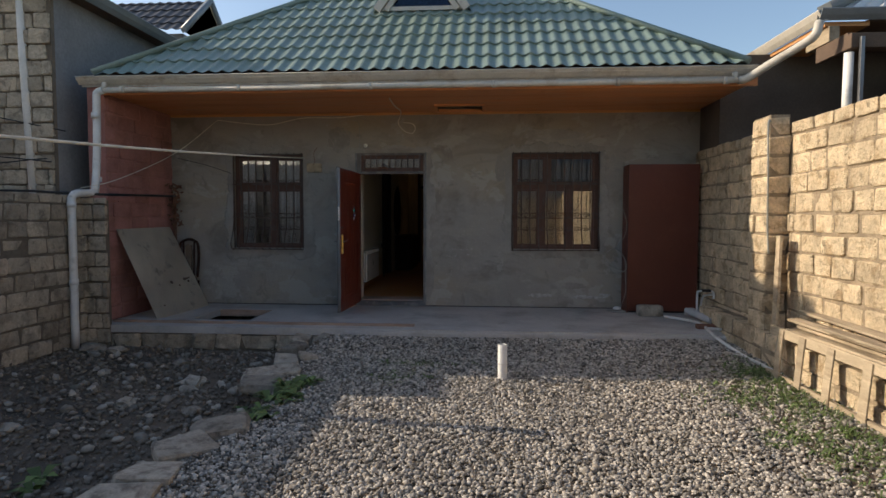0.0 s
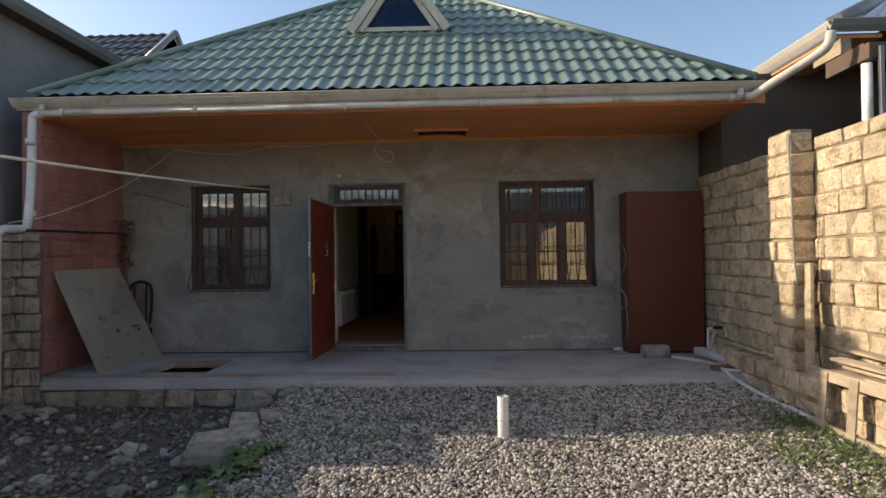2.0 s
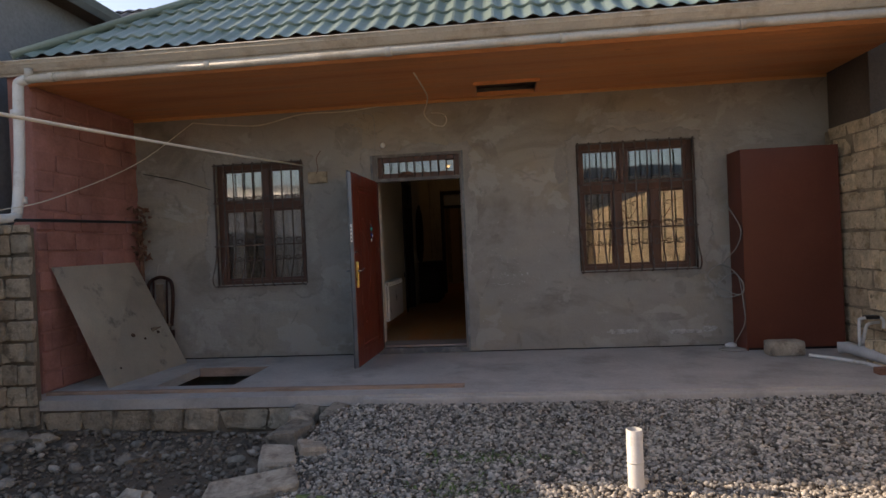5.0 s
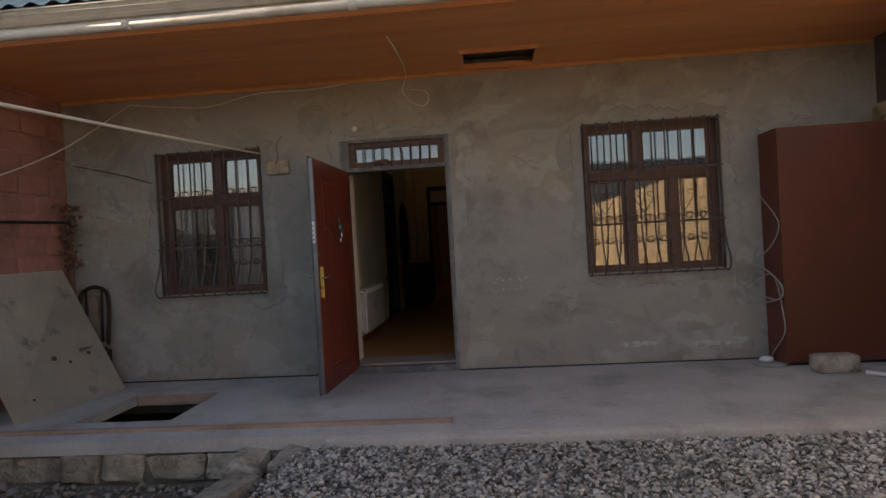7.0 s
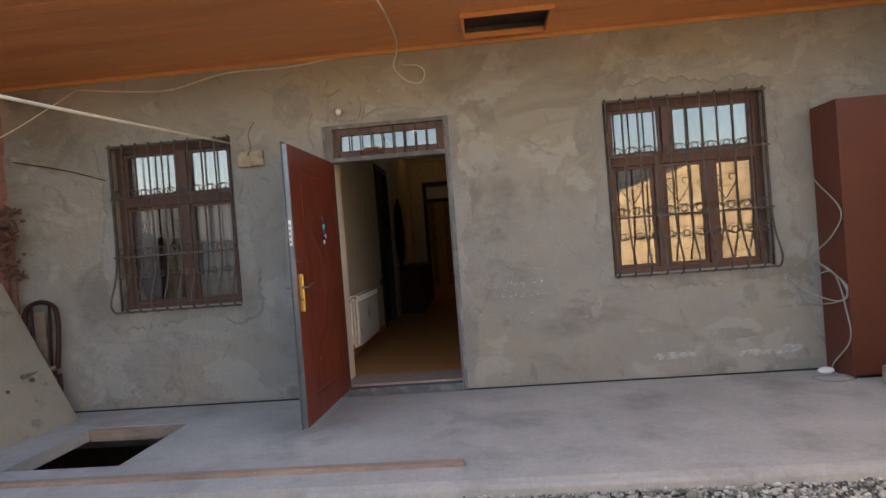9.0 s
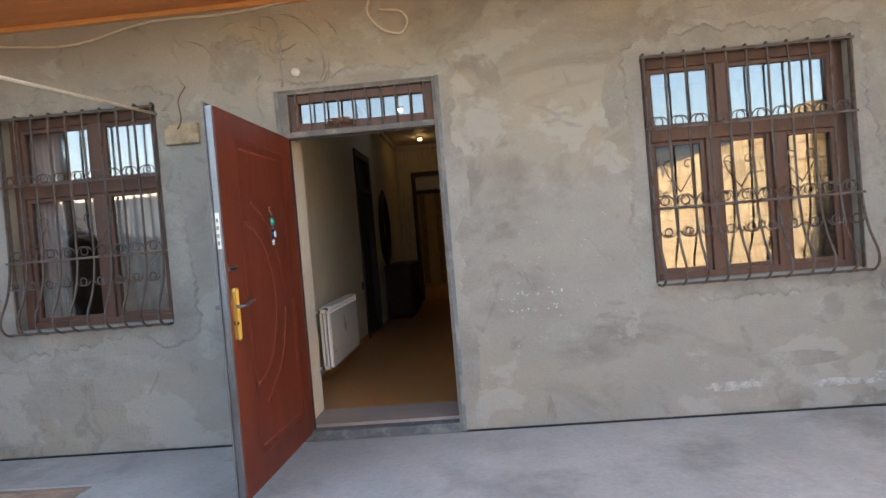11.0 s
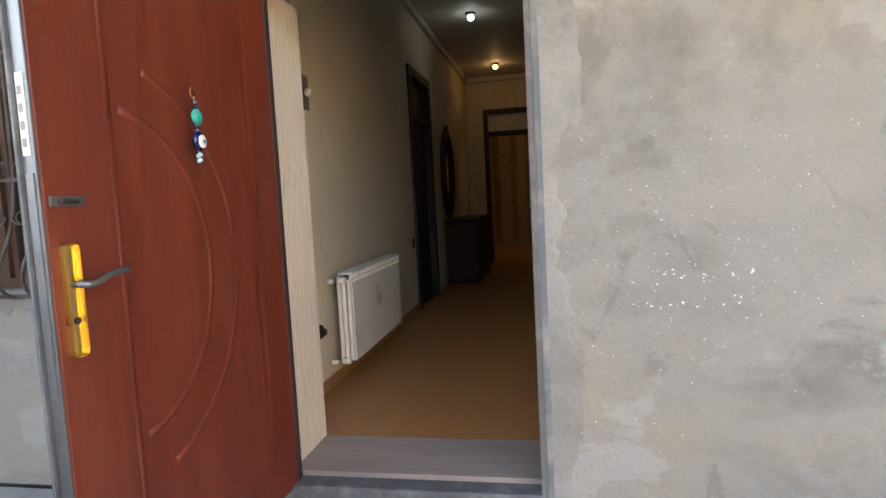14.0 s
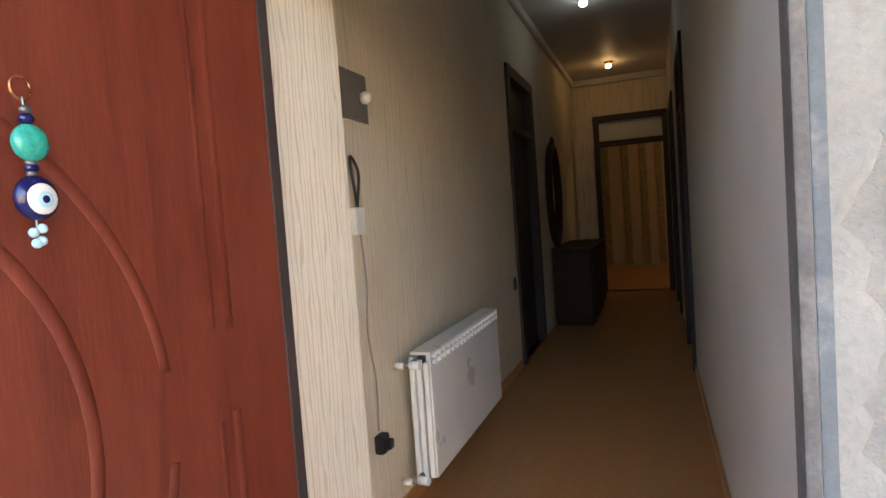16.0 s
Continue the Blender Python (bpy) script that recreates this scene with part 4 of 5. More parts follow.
structure("baseboard_east", solid(-1.015, -1.0, 9.86, 13.0, 0.13, 0.2, bev=0.004), LAMINATE, "amber skirting board", "skirting")
for i, x in enumerate((-2.25, -1.85, -1.5, -1.2)):
    structure("trim_flower_band", solid(x, x + 0.13, 20.985, 20.999, 0.2, 3.3), FLORAL, "olive flower band on the wallpaper", "wallpaper band")

chest = thing("hall_cabinet", "dark wooden low hall cabinet beneath the mirror", "cabinet", at=(-2.15, 15.6, 0.13))
part("body", solid(-0.2, 0.22, -0.75, 0.75, 0.06, 0.84, bev=0.008), DARKWOOD, chest)
part("top_board", solid(-0.21, 0.25, -0.78, 0.78, 0.845, 0.88, bev=0.008), DARKWOOD, chest)
part("plinth", solid(-0.2, 0.2, -0.73, 0.73, 0, 0.06), DARKWOOD, chest)
for y in (-0.73, 0.02):
    dr = part("cabinet_door", solid(0.222, 0.24, y, y + 0.71, 0.09, 0.82, bev=0.005), DARKWOOD, chest)
    part("handle", tube(bmesh.new(), [(0.25, y + 0.35, 0.45), (0.25, y + 0.35, 0.55)], 0.006, 6), STEEL, dr)
mir = thing("wall_mirror", "oval mirror in a dark carved wooden frame", "mirror", at=(-2.36, 15.15, 1.62))
ring = [(0.02, 0.34 * math.cos(a), 0.55 * math.sin(a)) for a in np.linspace(0, 2 * math.pi, 40, endpoint=False)]
part("frame_ring", tube(bmesh.new(), ring, 0.045, 8, closed=True), DARKWOOD, mir)
part("glass", ball(1.0, (0.012, 0, 0), 0.006, 0.32, 0.53), MIRROR, mir, "mirror glass")
part("crest", ball(0.1, (0.03, 0, 0.58), 0.3, 1, 0.9), DARKWOOD, mir, "carved crest")
part("foot", ball(0.09, (0.03, 0, -0.58), 0.3, 1.4, 0.7), DARKWOOD, mir, "carved foot")

for x, y, m, col, e, lab in ((-1.77, 13.9, COOLBULB, (0.85, 0.95, 1.0), 0.07, "cool white ceiling spot lamp"), (-1.74, 16.55, WARMBULB, (1.0, 0.62, 0.28), 0.12, "warm ceiling spot lamp")):
    lamp = thing("ceiling_spot", lab, "ceiling lamp", at=(x, y, CZ))
    part("collar", tube(bmesh.new(), [(0, 0, 0), (0, 0, -0.03)], 0.055, 16), STEEL, lamp)
    part("bulb", ball(0.04, (0, 0, -0.05), 1, 1, 0.9), m, lamp)
    ld = bpy.data.lights.new("spot_glow", "POINT")
    ld.energy, ld.color, ld.shadow_soft_size = e, col, 0.05
    lo = new("spot_glow", ld)
    lo.location = (x, y, CZ - 0.13)
# added fill light that brightens the back room, without a fixture
ld = bpy.data.lights.new("back_room_fill", "POINT")
ld.energy, ld.color, ld.shadow_soft_size = 1.5, (1.0, 0.72, 0.42), 0.1
new("back_room_fill", ld).location = (0.5, 19.3, 3.0)

# curtains behind the windows
def curtain(x0, x1, label):
    n = 40
    verts = [(x0 + (x1 - x0) * i / n, 9.62 + 0.02 * math.sin(i * 1.1), z) for z in (0.98, 2.5) for i in range(n + 1)]
    ob = raw("curtain", verts, [(i, i + 1, n + 2 + i, n + 1 + i) for i in range(n)], CURTAIN, True)
    sol = ob.modifiers.new("thick", "SOLIDIFY")
    sol.thickness = 0.004
    tagged(ob, label, "curtain")


curtain(-3.5, -3.0, "pale grey curtain hanging behind the window")
curtain(-4.16, -3.9, "pale grey curtain drawn to one side of the window")

# ---- neighbouring houses ----
lh = thing("neighbour_house", "plastered block neighbour house with grey gutter", "house", at=(-8, 10, -0.25))
LX, LY, LZ = -5.75, 7.5, 4.55
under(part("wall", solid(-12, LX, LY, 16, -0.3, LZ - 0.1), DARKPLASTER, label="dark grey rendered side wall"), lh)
# added block, never in view, that casts the stepped shadow on the gravel
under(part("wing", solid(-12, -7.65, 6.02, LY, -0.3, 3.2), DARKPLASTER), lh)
bm = bmesh.new()
q = [bm.verts.new(p) for p in ((-12, LY - 0.2, LZ), (LX + 0.22, LY - 0.2, LZ), (LX + 0.22, 16.2, LZ), (-12, 16.2, LZ), (-9, 10.6, LZ + 0.7), (-9, 13, LZ + 0.7), (-12, 10.6, LZ + 0.7), (-12, 13, LZ + 0.7))]
for f in ((0, 1, 4, 6), (1, 2, 5, 4), (2, 3, 7, 5), (4, 5, 7, 6)):
    bm.faces.new([q[i] for i in f])
bmesh.ops.solidify(bm, geom=bm.faces[:], thickness=0.04)
under(part("roof", bm, WHITEMETAL, label="pale metal roof"), lh)
under(part("eave_board", solid(LX, LX + 0.22, LY - 0.2, 16.2, LZ - 0.1, LZ - 0.07), DARKBEAM), lh)
under(part("gutter", gutter_run((LX + 0.2, LY - 0.25, LZ + 0.03), (LX + 0.2, 16.2, LZ + 0.03), (1, 0, 0), 0.12, 0.12), GREYROOF), lh)
under(part("front_gutter", gutter_run((-12, LY - 0.2, LZ + 0.03), (LX + 0.32, LY - 0.2, LZ + 0.03), (0, -1, 0), 0.12, 0.12), GREYROOF), lh)
under(part("down_pipe", tube(bmesh.new(), [(-6.16, LY - 0.08, LZ - 0.05), (-6.14, LY - 0.08, 3.6), (-6.05, LY - 0.08, 1.5)], 0.05, 12), PVC, label="white down pipe"), lh)

dh = thing("distant_house", "far house with a dark metal tile gable roof", "house", at=(-9, 15, -0.25))
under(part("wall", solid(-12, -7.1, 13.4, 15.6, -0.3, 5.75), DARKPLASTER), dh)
under(tiled_slope(DARKROOF, -13, -6.98, 13.2, 5.75, 14.5, 6.85, -13, -6.98, 0.25, 0.4, 6), dh)
bm = bmesh.new()
q = [bm.verts.new(p) for p in ((-7.0, 13.2, 5.75), (-7.0, 14.5, 6.86), (-7.0, 15.8, 5.75))]
bm.faces.new(q)
bmesh.ops.solidify(bm, geom=bm.faces[:], thickness=0.05)
under(part("gable", bm, DARKPLASTER), dh)
for a, b in (((-6.95, 13.15, 5.75), (-6.95, 14.5, 6.9)), ((-6.95, 14.5, 6.9), (-6.95, 15.85, 5.75))):
    under(part("verge_trim", tube(bmesh.new(), [a, b], 0.08, 4), GREYROOF), dh)

rh = thing("side_house", "neighbour house with white corrugated roof", "house", at=(5, 10, -0.25))
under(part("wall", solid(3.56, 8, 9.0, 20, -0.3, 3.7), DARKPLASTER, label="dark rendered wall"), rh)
# these porch walls carry their shade in the dark colour
under(part("porch_wall", solid(3.262, 9.0, 8.6, 8.8, -0.3, 3.76), SHADEDWOOD, label="porch wall with its shade put into the dark brown"), rh)
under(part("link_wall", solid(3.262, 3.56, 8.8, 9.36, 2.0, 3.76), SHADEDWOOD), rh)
EX, EY, EZ = 3.92, 7.25, 3.86
bm = bmesh.new()
q = [bm.verts.new(p) for p in ((EX, EY, EZ), (9, EY, EZ), (EX, 20, EZ), (6.6, 9.9, EZ + 1.55), (9, 9.9, EZ + 1.55), (6.6, 20, EZ + 1.55))]
bm.faces.new((q[0], q[3], q[5], q[2]))
bmesh.ops.solidify(bm, geom=bm.faces[:], thickness=0.03)
under(part("roof_slope", bm, WHITEMETAL), rh)
verts, faces = [], []
us = np.arange(EX, 9, 0.03)
for s in (0.0, 1.0):
    for u in us:
        x = max(u, EX + (6.6 - EX) * s)
        verts.append((x, EY + 2.65 * s, EZ + 1.55 * s + 0.025 * math.cos(2 * math.pi * u / 0.18)))
n = len(us)
under(raw("corrugated_sheet", verts, [(i, i + 1, n + i + 1, n + i) for i in range(n - 1)], WHITEMETAL, True), rh)
under(part("hip_trim", tube(bmesh.new(), [(EX - 0.02, EY - 0.02, EZ + 0.03), (6.6, 9.9, EZ + 1.6)], 0.1, 4), GREYROOF), rh)
under(part("gutter", gutter_run((EX, EY - 0.05, EZ + 0.02), (EX, 20, EZ + 0.02), (-1, 0, 0), 0.1, 0.11), GUTTER), rh)
under(part("front_gutter", gutter_run((EX - 0.1, EY, EZ + 0.02), (9, EY, EZ + 0.02), (0, -1, 0), 0.1, 0.11), GREYROOF), rh)
under(part("eave_board", solid(EX, EX + 0.5, EY + 0.02, 12, EZ - 0.14, EZ - 0.09), PINE), rh)
under(part("eave_lining", solid(EX + 0.5, 9, EY + 0.02, 12, EZ - 0.1, EZ - 0.06), DARKBEAM), rh)
under(part("rafter_end", solid(EX + 0.04, EX + 0.16, EY + 0.0, EY + 0.5, EZ - 0.32, EZ - 0.14, bev=0.01), OLDWOOD), rh)
under(part("porch_beam", solid(EX + 0.02, 9, 6.78, 6.92, EZ - 0.52, EZ - 0.36, bev=0.01), DARKBEAM), rh)
under(part("beam_tie", solid(EX + 0.06, EX + 0.14, 6.92, EY + 0.3, EZ - 0.5, EZ - 0.32), DARKBEAM), rh)
under(part("white_post", tube(bmesh.new(), [(3.95, 6.85, 2.3), (3.96, 6.85, 3.3)], 0.05, 12), PVC), rh)
under(part("steel_post", solid(4.02, 4.06, 6.74, 6.78, 2.3, 3.45, bev=0.004), STEEL), rh)
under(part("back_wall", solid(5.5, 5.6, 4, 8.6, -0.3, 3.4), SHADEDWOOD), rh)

# the yard behind the viewer
structure("wall_yard_back", solid(-5.6, 3.6, -7.3, -7.0, -0.3, 2.3), GREYSTONE, "far yard wall", "wall")
bh = thing("opposite_house", "low house behind the yard wall", "house", at=(-1, -12, -0.25))
under(part("wall", solid(-22, 18, -16, -11, -0.3, 4.2), DARKPLASTER), bh)
under(part("roof", tube(bmesh.new(), [(-22.4, -13.5, 4.25), (18.4, -13.5, 4.25)], 0.9, 4), GREYROOF), bh)

# ---- things on the porch ----
sheet = thing("leaning_board", "grey stained hatch board leaning on the wall", "board", at=(-4.55, 8.5, PORCH_Z))
bm = bmesh.new()
b = Vector((-4.62, 7.83, PORCH_Z)), Vector((-4.5, 9.13, PORCH_Z)), Vector((-5.15, 9.16, 1.32)), Vector((-5.17, 7.8, 1.31))
bm.faces.new([bm.verts.new(v) for v in b])
bmesh.ops.solidify(bm, geom=bm.faces[:], thickness=-0.025)
under(part("panel", bm, BOARD), sheet)
for u, v, r in ((0.5, 0.35, 0.035), (0.62, 0.3, 0.022), (0.2, 0.12, 0.018), (0.82, 0.33, 0.03)):
    c = b[0].lerp(b[1], u).lerp(b[3].lerp(b[2], u), v) + Vector((0.9, 0, 0.43)) * 0.012
    bm = ball(r, (0, 0, 0), 0.12, 1, 0.7)
    bmesh.ops.transform(bm, matrix=Matrix.Translation(c) @ Matrix.Rotation(radians(-25), 4, "Y"), verts=bm.verts)
    under(part("stain_knot", bm, DARKBEAM), sheet)

chair = thing("dining_chair", "dark wooden oval-back dining chair against the wall", "chair", at=(-4.9, 9.07, PORCH_Z))
part("seat", solid(-0.17, 0.15, -0.24, 0.2, 0.43, 0.48, bev=0.015), SEATCLOTH, chair)
part("seat_frame", solid(-0.16, 0.14, -0.22, 0.19, 0.37, 0.43, bev=0.008), DARKWOOD, chair)
for x, y in ((-0.15, -0.2), (0.13, -0.2), (-0.17, 0.17), (0.17, 0.17)):
    part("leg", tube(bmesh.new(), [(x, y, 0.4), (x * 1.04, y * 1.04, 0)], [0.022, 0.015], 8), DARKWOOD, chair)
loop = [(-0.15, 0.18, 0.45), (-0.165, 0.2, 0.7), (-0.165, 0.21, 0.9), (-0.13, 0.22, 1.02), (0, 0.225, 1.07), (0.13, 0.22, 1.02), (0.165, 0.21, 0.9), (0.165, 0.2, 0.7), (0.15, 0.18, 0.45)]
part("back_frame", tube(bmesh.new(), curve_pts(loop, 6), 0.022, 8), DARKWOOD, chair)
for x in (-0.09, 0.09):
    part("back_slat", tube(bmesh.new(), [(x, 0.19, 0.45), (x, 0.215, 1.03)], 0.013, 6), DARKWOOD, chair)
part("back_splat", solid(-0.05, 0.05, 0.19, 0.215, 0.55, 0.98, bev=0.008), SEATCLOTH, chair, "faded patterned splat")

tagged(part("long_plank", solid(-5.1, -0.95, 7.57, 7.63, PORCH_Z, PORCH_Z + 0.03, bev=0.004), HATCHWOOD), "long weathered plank lying along the porch edge", "plank")

wd = thing("wardrobe", "tall red-brown cabinet turned back to the yard", "wardrobe", at=(2.63, 9.17, PORCH_Z))
part("back_panel", solid(-0.5, 0.5, -0.185, -0.175, 0.03, 2.22), CABINET, wd)
part("side_panel", solid(-0.515, -0.5, -0.19, 0.185, 0.0, 2.235, bev=0.003), CABINET, wd)
part("side_panel", solid(0.5, 0.515, -0.19, 0.185, 0.0, 2.235, bev=0.003), CABINET, wd)
part("top_panel", solid(-0.5, 0.5, -0.185, 0.185, 2.22, 2.235), CABINET, wd)
part("inside", solid(-0.49, 0.49, -0.17, 0.17, 0.04, 2.2), CABINET, wd)
part("plinth", solid(-0.5, 0.5, -0.15, 0.18, 0.0, 0.04), BLACK, wd)
tagged(part("stone_block", box(bmesh.new(), 2.2, 2.56, 8.62, 8.8, PORCH_Z, PORCH_Z + 0.16, bev=0.035), ROCK), "broken limestone block on the porch", "stone")
tagged(part("white_rag", ball(0.05, (2.02, 9.2, PORCH_Z + 0.03), 1.3, 1, 0.6), CURTAIN), "small crumpled white rag at the wall foot", "rag")

# coiled cable beside the wardrobe
bm = bmesh.new()
pts = [(2.07, 9.31, 1.75), (2.1, 9.28, 1.65), (2.14, 8.97, 1.4), (2.12, 9.1, 1.2), (2.02, 9.3, 1.02), (2.08, 9.28, 0.95), (2.18, 8.96, 0.8), (2.12, 9.1, 0.66), (1.9, 9.33, 0.78), (1.85, 9.34, 0.9), (2.0, 9.32, 1.0), (2.13, 9.1, 0.88), (2.17, 8.97, 0.7), (2.0, 9.3, 0.62), (1.93, 9.33, 0.74), (2.1, 9.15, 0.9), (2.17, 8.97, 0.55), (2.16, 8.97, 0.35), (2.1, 9.2, 0.14), (2.05, 9.2, 0.06), (1.85, 9.1, 0.055), (1.9, 8.95, 0.055), (2.1, 8.95, 0.055), (2.1, 9.1, 0.058), (1.9, 9.15, 0.056)]
tube(bm, curve_pts([(min(x, 2.09), y, z) for x, y, z in pts], 6), 0.006, 6)
tagged(part("coiled_cable", bm, GREYCABLE), "loose coils of grey cable hanging beside the wardrobe", "cable")

# water pipes in the corner
wp = thing("water_pipes", "white plastic water pipes with a tap fitting", "pipes", at=(2.95, 8.3, PORCH_Z))
under(part("big_pipe", tube(bmesh.new(), [(2.86, 8.6, 0.13), (2.93, 8.55, 0.14), (3.0, 7.9, 0.12)], 0.06, 14), GREYPVC, label="short fat grey pipe"), wp)
under(part("pipe_end", tube(bmesh.new(), [(2.998, 7.92, 0.12), (3.002, 7.88, 0.118)], 0.066, 14), GREYPVC), wp)
under(part("riser", tube(bmesh.new(), curve_pts([(2.93, 8.35, 0.18), (2.93, 8.35, 0.42), (2.95, 8.34, 0.46), (3.1, 8.33, 0.47), (3.14, 8.32, 0.43), (3.14, 8.32, 0.36)], 4), 0.016, 8), PVC), wp)
under(part("riser", tube(bmesh.new(), curve_pts([(2.98, 8.4, 0.18), (3.02, 8.4, 0.36), (3.06, 8.4, 0.4), (3.15, 8.4, 0.41)], 4), 0.016, 8), PVC), wp)
under(part("tap", solid(2.98, 3.1, 8.3, 8.38, 0.455, 0.49, bev=0.01), BLACK), wp)
under(part("ground_pipe", tube(bmesh.new(), curve_pts([(2.55, 8.55, 0.07), (2.75, 8.3, 0.065), (2.86, 8.0, 0.065), (2.78, 7.5, 0.07), (2.8, 7.25, 0.02), (2.84, 6.7, -0.04), (2.87, 6.2, -0.05), (2.88, 5.3, -0.06), (2.9, 4.2, -0.06)], 6), 0.019, 8), PVC, label="white hose pipe along the wall foot"), wp)
under(part("cross_pipe", tube(bmesh.new(), [(2.8, 7.62, 0.075), (3.05, 7.5, 0.08)], 0.018, 8), PVC), wp)
tagged(part("red_brick", solid(2.72, 2.95, 7.7, 7.8, PORCH_Z, PORCH_Z + 0.06, bev=0.008), BRICKRED), "half red brick beside the pipes", "brick")

tagged(part("fence_post", tube(bmesh.new(), [(-5.43, 5.03, 1.7), (-5.43, 5.03, 2.58)], 0.05, 10), IRON), "rusty iron post standing on the fence wall", "post")

# stand pipe in the gravel
sp = thing("stand_pipe", "open white plastic pipe standing in the gravel", "pipe", at=(0.155, 5.66, -0.1))
bm = bmesh.new()
o = [[bm.verts.new((r * math.cos(a), r * math.sin(a), z)) for a in np.linspace(0, 2 * math.pi, 24, endpoint=False)] for r, z in ((0.046, -0.1), (0.046, 0.35), (0.04, 0.352), (0.04, 0.0))]
for a, c in zip(o[:-1], o[1:]):
    for k in range(24):
        bm.faces.new((a[k], a[(k + 1) % 24], c[(k + 1) % 24], c[k])).smooth = True
part("pipe_wall", bm, PVC, sp)
part("socket_collar", tube(bmesh.new(), [(0, 0, 0.16), (0, 0, 0.17)], 0.048, 20), PVC, sp)

# dry vine on an iron post
vn = thing("post_with_vine", "rusty post with withered vine in the corner", "post", at=(-5.12, 9.26, PORCH_Z))
part("post", tube(bmesh.new(), [(0, 0, 0), (0, 0, 1.8)], 0.03, 8), DRYLEAF, vn)
bm = bmesh.new()
for i in range(60):
    c = Vector((random.uniform(-0.05, 0.12), random.uniform(-0.14, 0.04), random.uniform(1.3, 1.98)))
    d = Vector((random.uniform(-1, 1), random.uniform(-1, 1), random.uniform(-1, 1))) * 0.035
    tube(bm, [c - d * 1.3, c + d * 0.4, c + d], [0.005, 0.02, 0.003], 5)
part("withered_vine", bm, DRYLEAF, vn)
tagged(part("black_water_hose", tube(bmesh.new(), curve_pts([(-9, 7.32, 1.86), (-6.4, 7.32, 1.83), (-5.6, 7.3, 1.8), (-5.08, 7.5, 1.78), (-5.06, 8.4, 1.8), (-5.07, 9.2, 1.82)], 6), 0.016, 8), BLACK), "black hose strung along the side wall", "hose")

# lines and cables
tagged(part("washing_line", tube(bmesh.new(), curve_pts([(-2.98, 9.35, 2.44), (-2.88, 6.5, 2.19), (-2.77, 3.4, 1.96), (-2.6, -1, 1.72), (-2.5, -6.98, 1.75)], 6), 0.011, 6), CABLE), "white washing line tied to the window bars", "line")
tagged(part("thin_wire", tube(bmesh.new(), curve_pts([(-4.39, 9.33, 3.06), (-4.72, 8.6, 2.45), (-5.05, 7.7, 2.0), (-5.2, 7.15, 1.85)], 6), 0.006, 5), CABLE), "thin pale wire crossing the porch", "wire")
tagged(part("wall_cable", tube(bmesh.new(), curve_pts([(-4.39, 9.345, 3.06), (-3.9, 9.345, 3.0), (-3.5, 9.345, 2.98), (-2.97, 9.345, 3.08), (-2.4, 9.345, 3.08), (-1.9, 9.345, 3.125)], 6), 0.008, 6), CABLE), "pale cable clipped along the wall top", "cable")
tagged(part("hanging_cable", tube(bmesh.new(), curve_pts([(-1.37, 8.15, 3.14), (-1.32, 8.3, 3.06), (-1.34, 9.0, 3.12), (-1.38, 9.3, 3.1), (-1.42, 9.33, 2.98), (-1.33, 9.335, 2.86), (-1.2, 9.335, 2.82), (-1.15, 9.335, 2.9), (-1.2, 9.335, 2.97), (-1.34, 9.335, 2.99)], 6), 0.008, 6), CABLE), "pale cable loop hanging from the soffit", "cable")
tagged(part("dark_wall_wire", tube(bmesh.new(), curve_pts([(-5.1, 9.345, 2.45), (-4.6, 9.345, 2.33), (-4.2, 9.34, 2.2)], 6), 0.005, 5), BLACK), "thin dark wire on the wall", "wire")
tagged(part("dark_lead", tube(bmesh.new(), curve_pts([(-2.2, 9.352, 3.05), (-2.07, 9.35, 3.0), (-2.05, 9.35, 2.8), (-2.06, 9.35, 2.54)], 6), 0.005, 5), GREYCABLE), "grey lead running down to the doorframe", "wire")
tagged(part("lamp_holder", ball(0.032, (-1.955, 9.345, 2.63)), CREAM), "white round lamp holder on the wall", "lamp holder")
jb = thing("junction_block", "small pale wooden block with wires on the wall", "junction box", at=(-2.8, 9.36, 2.21))
part("block", solid(-0.12, 0.12, -0.03, 0.01, 0.0, 0.14, bev=0.006), OLDWOOD, jb)
part("wire_ends", tube(bmesh.new(), curve_pts([(-0.02, -0.035, 0.1), (0.02, -0.05, 0.17), (0.0, -0.03, 0.3), (0.05, -0.01, 0.4)], 5), 0.004, 5), DRYLEAF, jb)
tagged(part("grey_hose", tube(bmesh.new(), curve_pts([(3.0, 6.52, 2.52), (2.96, 6.48, 2.45), (2.97, 6.47, 1.9), (2.98, 6.47, 1.4), (2.99, 6.45, 1.1)], 6), 0.01, 6), GREYCABLE), "grey cable hanging over the pilaster", "cable")
for z0, x1, y1, z1 in ((2.95, -5.3, 7.45, 2.62), (2.4, -5.4, 7.3, 2.2), (2.25, -5.5, 7.35, 2.25)):
    tagged(part("black_cable", tube(bmesh.new(), curve_pts([(-9, 7.3, z0 + 0.3), (-7, 7.3, z0 - 0.05), (x1 - 0.3, y1, z1)], 8), 0.008, 5), BLACK), "black cable sagging across the neighbour wall", "cable")

# timber by the right wall
up = tagged(part("upright_plank", solid(-0.08, 0.08, -0.014, 0.014, 0, 1.0, bev=0.003), OLDWOOD), "weathered plank leaning on the pilaster", "plank")
up.matrix_world = pose(3.02, 6.33, 0.3, 2, 4, 78)
